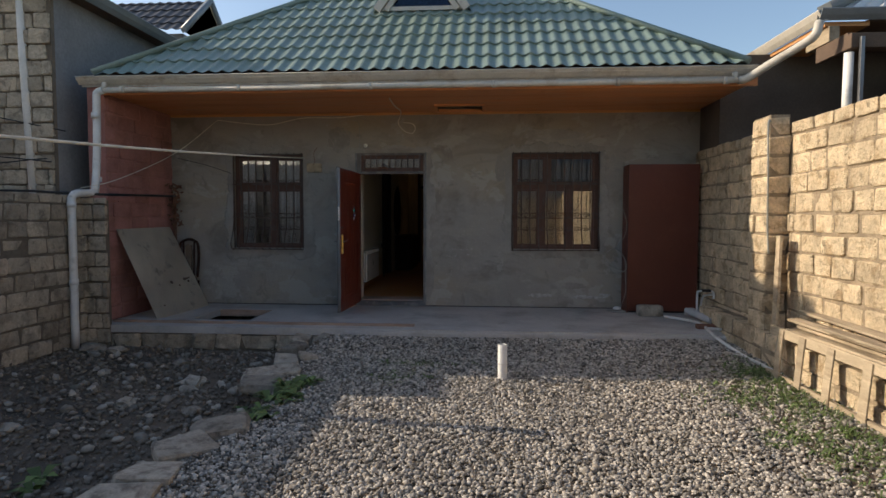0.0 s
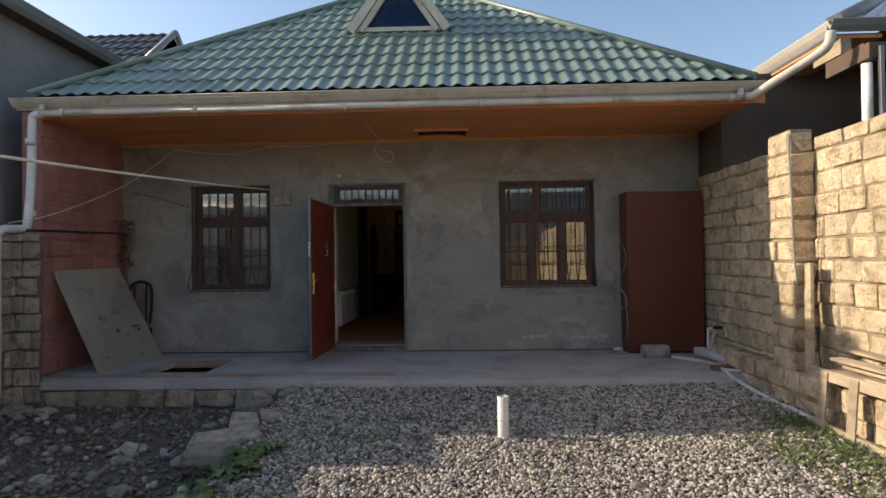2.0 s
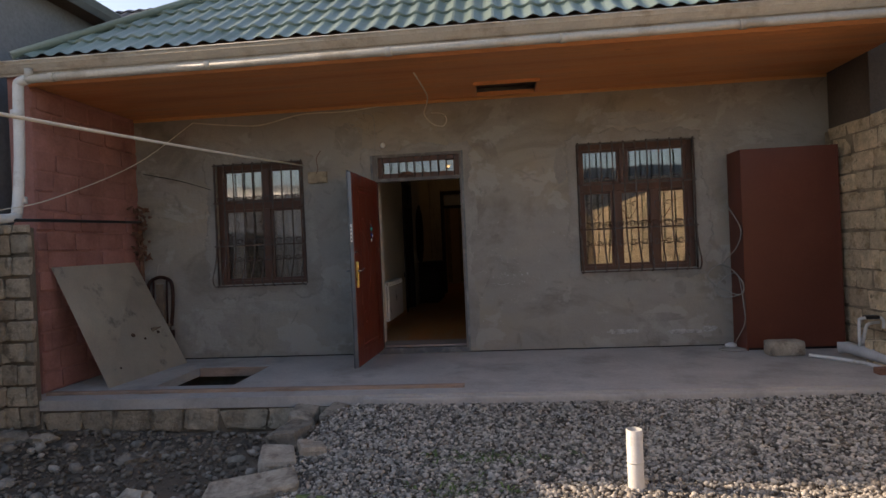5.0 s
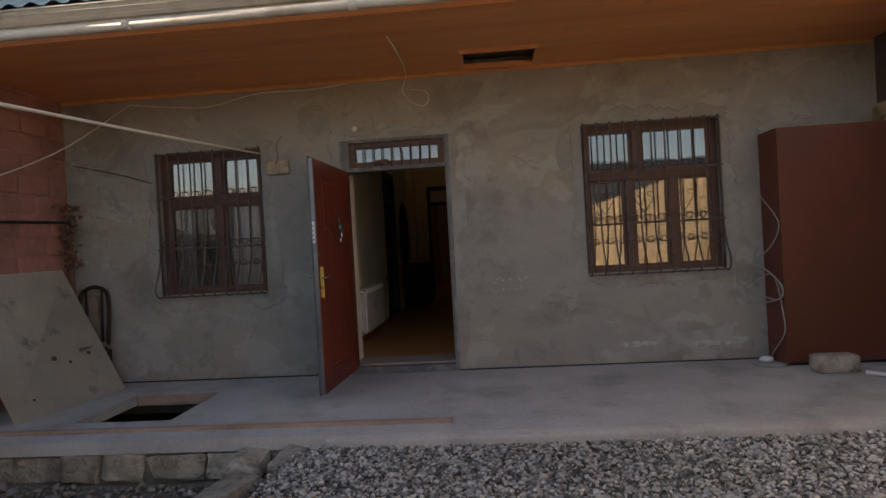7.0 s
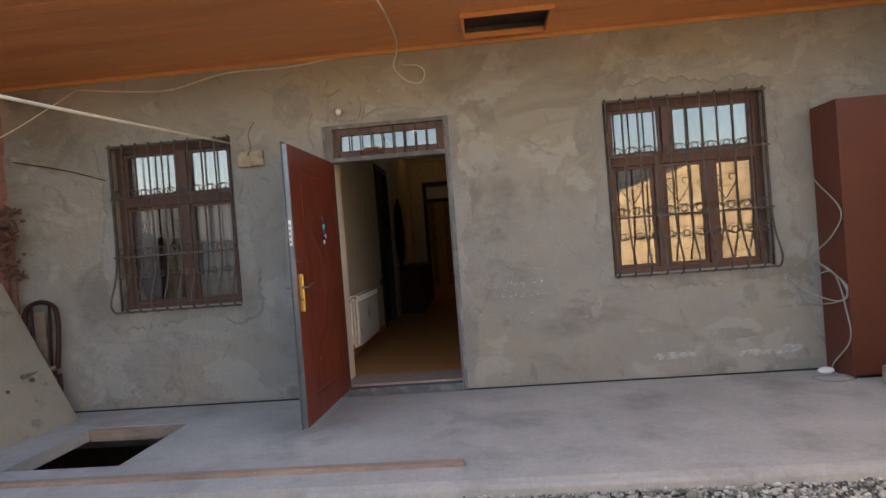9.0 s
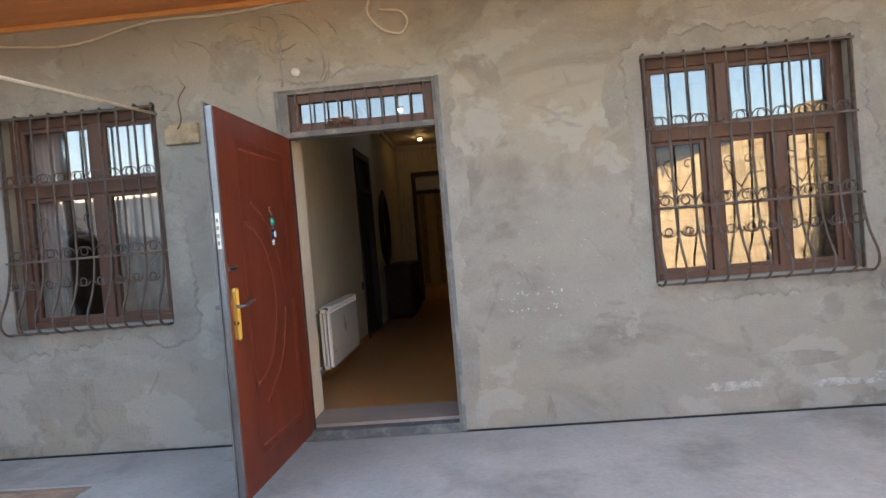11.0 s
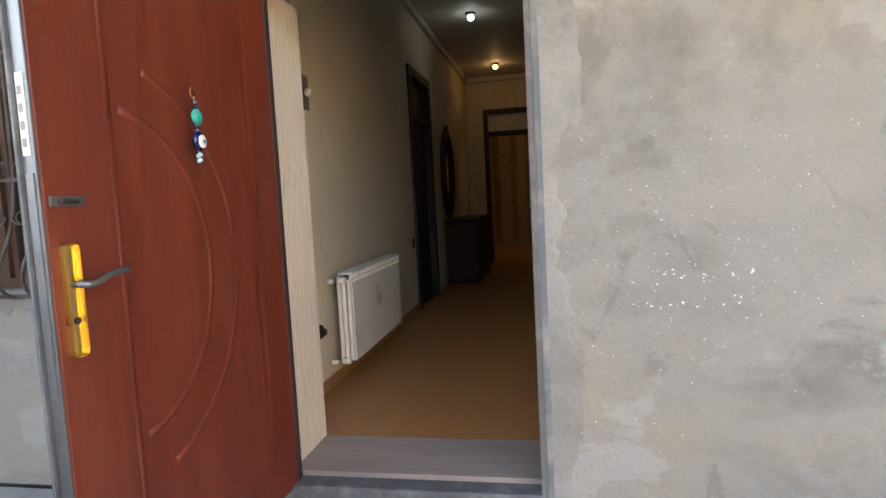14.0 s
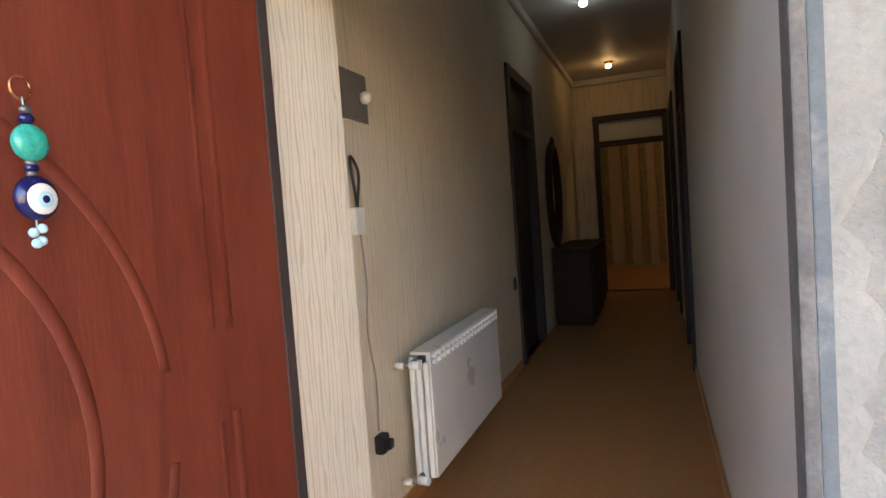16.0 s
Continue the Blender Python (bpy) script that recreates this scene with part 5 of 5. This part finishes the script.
for i in range(9):
    y0 = random.uniform(3.2, 3.8)
    pl = tagged(part("board", solid(-0.055, 0.055, 0, random.uniform(1.9, 2.5), 0, 0.025, bev=0.003), OLDWOOD), "grey weathered board in a loose pile", "board", "pile of old boards")
    pl.matrix_world = pose(3.08 - 0.03 * (i % 4), y0, 0.32 + 0.027 * i, random.uniform(-0.5, 0.5), random.uniform(-6, 4), random.uniform(-3, 3))
pf = thing("wooden_frame", "weathered wooden pallet frame standing by the wall", "frame", at=(2.84, 5.0, -0.1))
pf.rotation_euler = (0, radians(5), radians(1))
for z in (0.03, 0.47):
    part("rail", solid(-0.02, 0.02, -1.5, 1.05, z - 0.045, z + 0.045, bev=0.004), OLDWOOD, pf)
for y in (0.82, 0.45, 0.02, -0.45, -0.95, -1.35):
    part("rung", solid(-0.035, -0.02, y - 0.05, y + 0.05, 0.0, 0.5, bev=0.004), OLDWOOD, pf)

# ---- stuff and pieces ----
def stones(name, count, area, size, material, zoff, label, seed, flat=0.7, keep=None, cat="gravel"):
    rng = np.random.default_rng(seed)
    g = (1 + 5 ** 0.5) / 2
    base = np.array([(-1, g, 0), (1, g, 0), (-1, -g, 0), (1, -g, 0), (0, -1, g), (0, 1, g), (0, -1, -g), (0, 1, -g), (g, 0, -1), (g, 0, 1), (-g, 0, -1), (-g, 0, 1)], float) / 1.9
    tri = np.array([(0, 11, 5), (0, 5, 1), (0, 1, 7), (0, 7, 10), (0, 10, 11), (1, 5, 9), (5, 11, 4), (11, 10, 2), (10, 7, 6), (7, 1, 8), (3, 9, 4), (3, 4, 2), (3, 2, 6), (3, 6, 8), (3, 8, 9), (4, 9, 5), (2, 4, 11), (6, 2, 10), (8, 6, 7), (9, 8, 1)])
    x = rng.uniform(area[0], area[1], count)
    y = area[2] + (area[3] - area[2]) * rng.uniform(0, 1, count)
    if keep:
        ok = np.array([keep(a, b) for a, b in zip(x, y)])
        x, y = x[ok], y[ok]
    n = len(x)
    z = np.array([ground_z(a, b) for a, b in zip(x, y)])
    s = size[0] + (size[1] - size[0]) * rng.uniform(0, 1, n) ** 2
    shape = rng.uniform(0.65, 1.25, (n, 1, 3)) * np.array([1, 1, flat])
    jit = 1 + rng.uniform(-0.22, 0.22, (n, 12, 1))
    a = rng.uniform(0, 2 * np.pi, n)
    tilt = rng.uniform(-0.5, 0.5, n)
    p = base[None] * jit * shape * s[:, None, None]
    c, d = np.cos(a)[:, None], np.sin(a)[:, None]
    e, f = np.cos(tilt)[:, None], np.sin(tilt)[:, None]
    px, py, pz = p[..., 0] * e + p[..., 2] * f, p[..., 1], -p[..., 0] * f + p[..., 2] * e
    v = np.stack([px * c - py * d + x[:, None], px * d + py * c + y[:, None], pz + (z + zoff * s + rng.uniform(0, 0.018, n))[:, None]], -1).reshape(-1, 3)
    t = (tri[None] + 12 * np.arange(n)[:, None, None]).reshape(-1, 3)
    me = bpy.data.meshes.new(name)
    me.vertices.add(len(v))
    me.vertices.foreach_set("co", v.ravel())
    me.loops.add(len(t) * 3)
    me.loops.foreach_set("vertex_index", t.ravel())
    me.polygons.add(len(t))
    me.polygons.foreach_set("loop_start", np.arange(len(t)) * 3)
    me.update(calc_edges=True)
    me.materials.append(material)
    return tagged(new(name, me), label, cat, kind="stuff")


stones("gravel", 95000, (-2.1, 3.05, 2.1, 7.33), (0.0075, 0.021), GRAVEL, 0.2, "grey-beige crushed stone gravel covering the yard", 3, keep=lambda x, y: x > border_x(y) + 0.05 and not (x > 2.15 and y < 6.3 and math.sin(x * 91 + y * 57) > 0.1))
stones("gravel_field", 16000, (-2.1, 3.05, -3, 2.12), (0.014, 0.025), GRAVEL, 0.2, "grey-beige crushed stone gravel covering the yard", 4, keep=lambda x, y: x > border_x(y))
stones("earth_clods", 9000, (-5.4, -1.9, 1.5, 7.3), (0.008, 0.03), CLOD, 0.3, "crumbs of earth and small stones on bare soil", 5, keep=lambda x, y: x < border_x(y) + 0.2, cat="earth")

stones("rubble", 420, (-5.3, -2.0, 2.2, 7.3), (0.02, 0.06), RUBBLE, 0.3, "scattered pale rubble stones on bare soil", 15, keep=lambda x, y: x < border_x(y) - 0.1, cat="rubble")
stones("coarse_gravel", 260, (-1.8, 2.9, 2.4, 7.3), (0.02, 0.034), RUBBLE, 0.3, "larger pale stones lying in the gravel", 16, keep=lambda x, y: x > border_x(y) + 0.1)

# bevelled, slightly uneven block meshes, shared by all the masonry
def block_mesh(seed, material, c=0.075, jit=0.05):
    rnd = random.Random(seed)
    bm = bmesh.new()
    bmesh.ops.create_cube(bm, size=1)
    for v in bm.verts:
        v.co += Vector([rnd.uniform(-jit, jit) * 0.5 for _ in range(3)])
    bmesh.ops.bevel(bm, geom=bm.edges[:], offset=c, segments=1, affect="EDGES")
    for v in bm.verts:
        v.co += Vector([rnd.uniform(-jit, jit) * 0.55 for _ in range(3)])
    return finish(bm, "block", material)


def masonry(parent, material, axis, face, u0, u1, z0, z1, course=0.205, length=(0.26, 0.42), depth=0.16, gap=0.02, out=-1, near=None, seed=1, skip=None, jit=0.065):
    """Blocks along u (x or y) whose outer face lies at face; returns nothing."""
    rnd = random.Random(seed)
    kinds = [block_mesh(seed * 20 + k, material, jit=jit) for k in range(12)]
    rest = []
    z = z0
    while z < z1 - 0.05:
        h = min(course, z1 - z)
        u = u0 - rnd.uniform(0, length[0])
        while u < u1:
            l = rnd.uniform(*length)
            a, b = max(u, u0), min(u + l, u1)
            u += l
            if b - a < 0.06 or (skip and skip((a + b) / 2, z + h / 2)):
                continue
            prow = rnd.uniform(-0.012, 0.014)
            size = (b - a - gap, depth, h - gap + rnd.uniform(-0.014, 0.008))
            centre = ((a + b) / 2, face - out * (depth / 2 - prow), z + h / 2)
            if axis == "x":
                m = Matrix.Translation((centre[1], centre[0], centre[2])) @ Matrix.Diagonal((size[1], size[0], size[2], 1))
            else:
                m = Matrix.Translation(centre) @ Matrix.Diagonal((*size, 1))
            m = m @ Matrix.Rotation(radians(rnd.uniform(-0.8, 0.8)), 4, "X")
            if near and not near((a + b) / 2):
                rest.append((rnd.choice(kinds), m))
                continue
            ob = new("block", rnd.choice(kinds))
            ob.matrix_world = m
            ob.parent = parent
        z += h
    if rest:
        verts, faces = [], []
        for me, m in rest:
            o = len(verts)
            verts += [tuple(m @ v.co) for v in me.vertices]
            faces += [tuple(o + i for i in p.vertices) for p in me.polygons]
        ob = raw("far_blocks", verts, faces, material)
        ob.parent = parent
        tagged(ob, kind="stuff")


RWX = 3.2
rw = structure("wall_east", solid(RWX + 0.016, RWX + 0.25, -7, 9.36, -0.4, 2.47), SANDMORTAR, "sunlit yellow limestone block yard wall", "wall")
masonry(rw, LIMESTONE, "x", RWX, 6.92, 9.36, 0.1, 2.5, out=-1, seed=1)
masonry(rw, LIMESTONE, "x", RWX, -7, 6.5, 0.1, 2.5, out=-1, seed=2, near=lambda u: u > 3.2)
footing = structure("wall_footing", solid(2.955, RWX + 0.01, -7, 8.3, -0.4, 0.26), SANDMORTAR, "rough limestone footing of the yard wall", "wall")
masonry(footing, LIMESTONE, "x", 2.94, -7, 8.3, -0.13, 0.28, out=-1, seed=3, near=lambda u: u > 3.6, jit=0.08)
pil = structure("wall_pilaster", solid(3.0, RWX, 6.515, 6.905, -0.2, 2.58), SANDMORTAR, "limestone block pilaster of the yard wall", "pilaster")
rnd = random.Random(8)
kinds = [block_mesh(980 + k, LIMESTONE, jit=0.08) for k in range(8)]
z, k = 0.26, 0
while z < 2.55:
    cuts = [(6.5, 6.92)] if k % 2 == 0 else [(6.5, 6.78), (6.79, 6.92)]
    for a, b in cuts:
        ob = new("block", rnd.choice(kinds))
        ob.matrix_world = Matrix.Translation((3.1, (a + b) / 2, z + 0.105)) @ Matrix.Diagonal((0.24, b - a, 0.196, 1)) @ Matrix.Rotation(radians(rnd.uniform(-2, 2)), 4, "Z")
        ob.parent = pil
    z += 0.21
    k += 1
fence = structure("wall_west", solid(-5.56, -5.315, -7, 7.35, -0.4, 1.74), MORTAR, "weathered limestone block fence wall", "wall")
masonry(fence, GREYSTONE, "x", -5.3, -7, 7.35, -0.2, 1.77, out=1, seed=4, near=lambda u: u > 4.4)
fe = structure("wall_west_end", solid(-5.55, -5.0, 7.33, 7.4, -0.4, 1.7), MORTAR, "rough end of the fence wall", "wall")
masonry(fe, GREYSTONE, "y", 7.3, -5.5, -4.98, -0.2, 1.74, out=-1, seed=5, length=(0.2, 0.3), depth=0.06)
lf = structure("wall_neighbour_front", solid(-12, LX, LY - 0.06, LY - 0.002, -0.3, LZ - 0.1), MORTAR, "bare limestone block front of the neighbour house", "wall")
masonry(lf, GREYSTONE, "y", LY - 0.09, -8.2, LX, 1.5, LZ - 0.1, out=-1, seed=6, depth=0.06)
pw = bpy.data.objects["wall_pink"]
masonry(pw, PINK, "x", HX0, 7.68, FACE, PORCH_Z, 3.15, out=1, seed=7, depth=0.1, gap=0.008, length=(0.36, 0.42), jit=0.015)
pp = bpy.data.objects["porch_plinth"]
masonry(pp, GREYSTONE, "y", PORCH_Y, HX0, -1.9, -0.27, -0.05, course=0.22, out=-1, seed=9, depth=0.12, jit=0.12, length=(0.32, 0.46))

# border stones between gravel and earth
for i, (x, y, a, b, h, r) in enumerate(((-2.35, 7.2, 0.2, 0.36, 0.17, 8), (-2.08, 7.22, 0.2, 0.34, 0.17, -12), (-2.28, 6.75, 0.24, 0.4, 0.15, -10), (-2.0, 6.35, 0.2, 0.24, 0.12, 20), (-2.2, 6.2, 0.25, 0.35, 0.12, 15), (-2.15, 5.65, 0.55, 0.26, 0.13, 20), (-2.1, 5.25, 0.4, 0.3, 0.14, 5), (-2.0, 4.15, 0.4, 0.34, 0.12, 15), (-2.05, 3.75, 0.36, 0.3, 0.12, 40), (-2.05, 3.35, 0.3, 0.34, 0.12, 10), (-2.05, 3.0, 0.4, 0.22, 0.12, 5), (-2.1, 2.5, 0.4, 0.3, 0.12, 30))):
    bm = solid(-a / 2, a / 2, -b / 2, b / 2, -0.12, 0, bev=0.03)
    for v in bm.verts:
        v.co += Vector([0.05 * noise.noise(v.co * 5 + Vector((i, i * 2, k))) for k in range(3)])
    st = tagged(part("border_stone", bm, ROCK), "flat pale kerb stone between gravel and soil", "stone", "border stones")
    st.matrix_world = pose(x, y, -0.09 + h * 0.5 - 0.02, random.uniform(-6, 6), random.uniform(-8, 4), r)


def weeds(name, spots, label, blades, length, width, seed):
    rng = random.Random(seed)
    verts, faces = [], []
    for cx, cy, sx, sy, n in spots:
        for _ in range(n):
            x, y = rng.gauss(cx, sx), rng.gauss(cy, sy)
            z = ground_z(x, y)
            for _ in range(blades):
                a, ln, w = rng.uniform(0, 6.283), rng.uniform(*length), rng.uniform(*width)
                d = Vector((math.cos(a), math.sin(a), 0))
                s = Vector((-d.y, d.x, 0)) * w
                lift = rng.uniform(0.3, 1.1)
                p0 = Vector((x, y, z))
                p1 = p0 + d * ln * 0.5 + Vector((0, 0, ln * 0.5 * lift))
                p2 = p0 + d * ln + Vector((0, 0, ln * (0.35 * lift)))
                o = len(verts)
                verts += [tuple(p0 - s * 0.3), tuple(p0 + s * 0.3), tuple(p1 + s), tuple(p1 - s), tuple(p2)]
                faces += [(o, o + 1, o + 2, o + 3), (o + 3, o + 2, o + 4)]
    return tagged(raw(name, verts, faces, LEAF), label, "weeds", kind="stuff")


weeds("broad_weeds", [(-1.95, 4.55, 0.1, 0.16, 26), (-1.75, 4.95, 0.08, 0.06, 10), (-1.75, 5.3, 0.06, 0.08, 10), (-3.2, 3.1, 0.3, 0.3, 14)], "clump of broad-leaved green weeds between stones", 6, (0.08, 0.2), (0.018, 0.042), 2)
weeds("grass_tufts", [(2.55, 5.3, 0.22, 0.45, 130), (2.72, 6.0, 0.12, 0.2, 70), (2.2, 5.2, 0.2, 0.12, 40), (2.5, 4.0, 0.3, 0.5, 260), (2.7, 5.5, 0.12, 0.5, 120), (-3.8, 2.9, 0.5, 0.3, 120), (-0.7, 6.1, 0.2, 0.06, 24), (-0.9, 5.6, 0.2, 0.08, 20)], "low sparse green grass growing through gravel", 5, (0.05, 0.13), (0.003, 0.008), 6)
for i, (x, y, s, m) in enumerate(((0.95, 4.6, 0.055, ROCK), (1.15, 3.1, 0.05, ROCK), (2.4, 6.35, 0.05, ROCK), (2.55, 5.8, 0.045, ROCK), (-3.6, 6.6, 0.09, ROCK), (-3.1, 5.9, 0.1, ROCK), (-3.0, 5.6, 0.07, ROCK), (-3.4, 5.2, 0.08, ROCK), (-4.3, 6.2, 0.06, ROCK), (-5.0, 7.0, 0.12, ROCK), (-4.7, 7.05, 0.09, ROCK), (-2.7, 6.6, 0.06, ROCK), (-3.9, 4.4, 0.07, ROCK), (2.55, 3.6, 0.05, ROCK), (-2.6, 4.9, 0.08, ROCK), (-2.5, 5.6, 0.06, ROCK), (1.7, 3.3, 0.04, ROCK))):
    bm = bmesh.new()
    bmesh.ops.create_icosphere(bm, subdivisions=2, radius=s)
    for v in bm.verts:
        v.co = Vector((v.co.x * 1.2, v.co.y, v.co.z * 0.65)) * (1 + 0.6 * noise.noise(v.co * 16 + Vector((i, 0, 0))))
    st = tagged(part("loose_stone", bm, m), "rough pale loose stone on the ground", "stone", "loose stones")
    st.location = (x, y, ground_z(x, y) + s * 0.3)

# flecks of white paint on the wall, one sheet
rng = random.Random(12)
verts, faces = [], []
for i in range(300):
    if i < 34:
        x = rng.uniform(-0.68, -0.2)
        z = 0.955 + 0.06 * (x + 0.68) + rng.gauss(0, 0.012) - (0.1 if rng.random() < 0.3 else 0)
        s = rng.uniform(0.003, 0.0075)
    else:
        x, z, s = rng.gauss(-0.5, 0.33), rng.gauss(1.05, 0.28), rng.uniform(0.001, 0.0038)
    if x < -0.95 or x > 0.3:
        continue
    n = rng.choice((3, 3, 4))
    o = len(verts)
    verts += [(x + s * rng.uniform(0.5, 1.3) * math.cos(k * 6.283 / n), FACE - 0.004, z + s * rng.uniform(0.4, 1) * math.sin(k * 6.283 / n)) for k in range(n)]
    faces.append(tuple(range(o, o + n)))
fl = raw("paint_flecks", verts, faces, CHIP)
fl.modifiers.new("thick", "SOLIDIFY").thickness = 0.002
tagged(fl, "white paint flecks spattered on the plaster", "paint flecks", kind="stuff")


# patches of paler plaster round the openings
def patch_ring(x0, x1, z0, z1, w, seed, foot=True):
    """A smeared band of plaster round an opening, with one ragged, broken outer edge."""
    bm = bmesh.new()
    run = [((x0, z0 + (z1 - z0) * k / 90), (-1, 0)) for k in range(91)]
    run += [((x0, z1), (-math.cos(a), math.sin(a))) for a in np.linspace(0.1, 1.47, 9)]
    run += [((x0 + (x1 - x0) * k / 70, z1), (0, 1)) for k in range(71)]
    run += [((x1, z1), (math.sin(a), math.cos(a))) for a in np.linspace(0.1, 1.47, 9)]
    run += [((x1, z1 + (z0 - z1) * k / 90), (1, 0)) for k in range(91)]
    if foot:
        run += [((x1, z0), (math.cos(a), -math.sin(a))) for a in np.linspace(0.1, 1.47, 9)]
        run += [((x1 + (x0 - x1) * k / 70, z0), (0, -1)) for k in range(71)]
        run += [((x0, z0), (-math.sin(a), -math.cos(a))) for a in np.linspace(0.1, 1.47, 9)]
    rows = []
    for (x, z), (dx, dz) in run:
        q = (x + dx * 0.1, z + dz * 0.1)
        d = w * (0.85 + 0.7 * noise.noise((q[0] * 1.9, q[1] * 1.9, seed)) + 0.4 * noise.noise((q[0] * 7, q[1] * 7, seed + 9)) + 0.25 * noise.noise((q[0] * 25, q[1] * 25, seed)))
        d = max(d, 0.03)
        rise = 0.008 + 0.005 * noise.noise((q[0] * 5, q[1] * 5, seed + 3))
        rows.append([bm.verts.new((x + dx * e, FACE - y, z + dz * e)) for e, y in ((0.0, 0.01), (d * 0.55, 0.009), (d - 0.022, rise), (d, -0.001))])
    for i in range(len(rows) if foot else len(rows) - 1):
        a, b = rows[i], rows[(i + 1) % len(rows)]
        for k in range(3):
            bm.faces.new((a[k], b[k], b[k + 1], a[k + 1]))
    return bm


structure("trim_patch_window_1", patch_ring(*WL, 0.15, 1), PATCH, "pale plaster patch round the window", "plaster patch")
structure("trim_patch_window_2", patch_ring(*WR, 0.15, 2), PATCH, "pale plaster patch round the window", "plaster patch")
structure("trim_patch_door", patch_ring(*DOOR, 0.125, 3, False), PATCH, "pale plaster patch round the doorway", "plaster patch")

# trowel marks in the plaster
rng = random.Random(21)
bm = bmesh.new()
for i in range(44):
    near_door = i < 34
    x, z = (rng.uniform(-2.75, -1.85), rng.uniform(2.58, 3.05)) if near_door else (rng.choice((rng.uniform(-4.9, -2.2), rng.uniform(-0.9, 2.0))), rng.uniform(0.5, 3.0))
    if any(h[0] - 0.1 < x < h[1] + 0.1 and h[2] - 0.1 < z < h[3] + 0.1 for h in (WL, WR, DOOR)):
        continue
    r, a0 = rng.uniform(0.1, 0.3), rng.uniform(0, 6.283)
    span = rng.uniform(0.5, 1.3)
    pts = [(x + r * math.cos(a0 + span * k / 9), FACE - 0.001, z + 0.8 * r * math.sin(a0 + span * k / 9)) for k in range(10)]
    if min(q[2] for q in pts) < 0.15 or max(q[2] for q in pts) > 3.1:
        continue
    tube(bm, pts, [0.002 + 0.007 * math.sin(math.pi * k / 9) for k in range(10)], 6)
structure("trim_trowel_marks", bm, PLASTER, "curved trowel ridges in the plaster", "plaster marks")

# rough patches left where plaster was mended
def blotch(x, z, rx, rz, seed):
    bm = bmesh.new()
    c = bm.verts.new((x, FACE - 0.008, z))
    ring = []
    for k in range(40):
        a = 6.28318 * k / 40
        d = 1 + 0.35 * noise.noise((math.cos(a) * 1.5, math.sin(a) * 1.5, seed)) + 0.2 * noise.noise((math.cos(a) * 6, math.sin(a) * 6, seed))
        ring.append(bm.verts.new((x + rx * d * math.cos(a), FACE - 0.002, z + rz * d * math.sin(a))))
    for k in range(40):
        bm.faces.new((c, ring[k], ring[(k + 1) % 40]))
    return bm


for i, (x, z, rx, rz, m) in enumerate(((-0.88, 1.75, 0.07, 0.22, PATCH), (-0.9, 0.55, 0.06, 0.25, PATCH), (0.2, 2.25, 0.08, 0.2, PATCH), (1.95, 2.35, 0.06, 0.12, PATCH), (1.92, 1.7, 0.07, 0.22, PATCH), (1.0, 2.78, 0.5, 0.08, PATCH), (-3.6, 0.68, 0.7, 0.07, PATCH), (-2.75, 0.8, 0.1, 0.12, PATCH), (0.85, 0.24, 0.22, 0.03, SALT), (1.55, 0.22, 0.2, 0.03, SALT), (1.25, 0.4, 0.35, 0.05, PATCH), (1.85, 0.25, 0.08, 0.04, SALT), (-2.4, 2.75, 0.18, 0.2, PATCH), (1.5, 0.72, 0.12, 0.1, PATCH))):
    structure("trim_mended_plaster", blotch(x, z, rx, rz, i), m, "paler mended patch of plaster", "plaster patch")

# chipped pits and dark specks in the plaster and on the porch
rng = random.Random(33)
verts, faces = [], []
for i in range(240):
    if i < 90:
        x, z = rng.uniform(-4.9, 2.0), rng.uniform(0.15, 3.05)
        if any(h[0] - 0.02 < x < h[1] + 0.02 and h[2] - 0.02 < z < h[3] + 0.02 for h in (WL, WR, DOOR)) or x > 2.05:
            continue
        c, u, v = Vector((x, FACE - 0.0115, z)), Vector((1, 0, 0)), Vector((0, 0, 1))
    else:
        x, y = rng.uniform(-3.0, 2.6), rng.uniform(7.5, 9.2)
        c, u, v = Vector((x, y, PORCH_Z + 0.002)), Vector((1, 0, 0)), Vector((0, 1, 0))
    s, n = rng.uniform(0.002, 0.005), rng.choice((4, 5, 6))
    o = len(verts)
    verts += [tuple(c + u * s * rng.uniform(0.5, 1.4) * math.cos(k * 6.283 / n) + v * s * rng.uniform(0.4, 1) * math.sin(k * 6.283 / n)) for k in range(n)]
    faces.append(tuple(range(o, o + n)))
sp_ob = raw("plaster_specks", verts, faces, DARKPLASTER)
tagged(sp_ob, "dark chipped specks in plaster and concrete", "specks", kind="stuff")
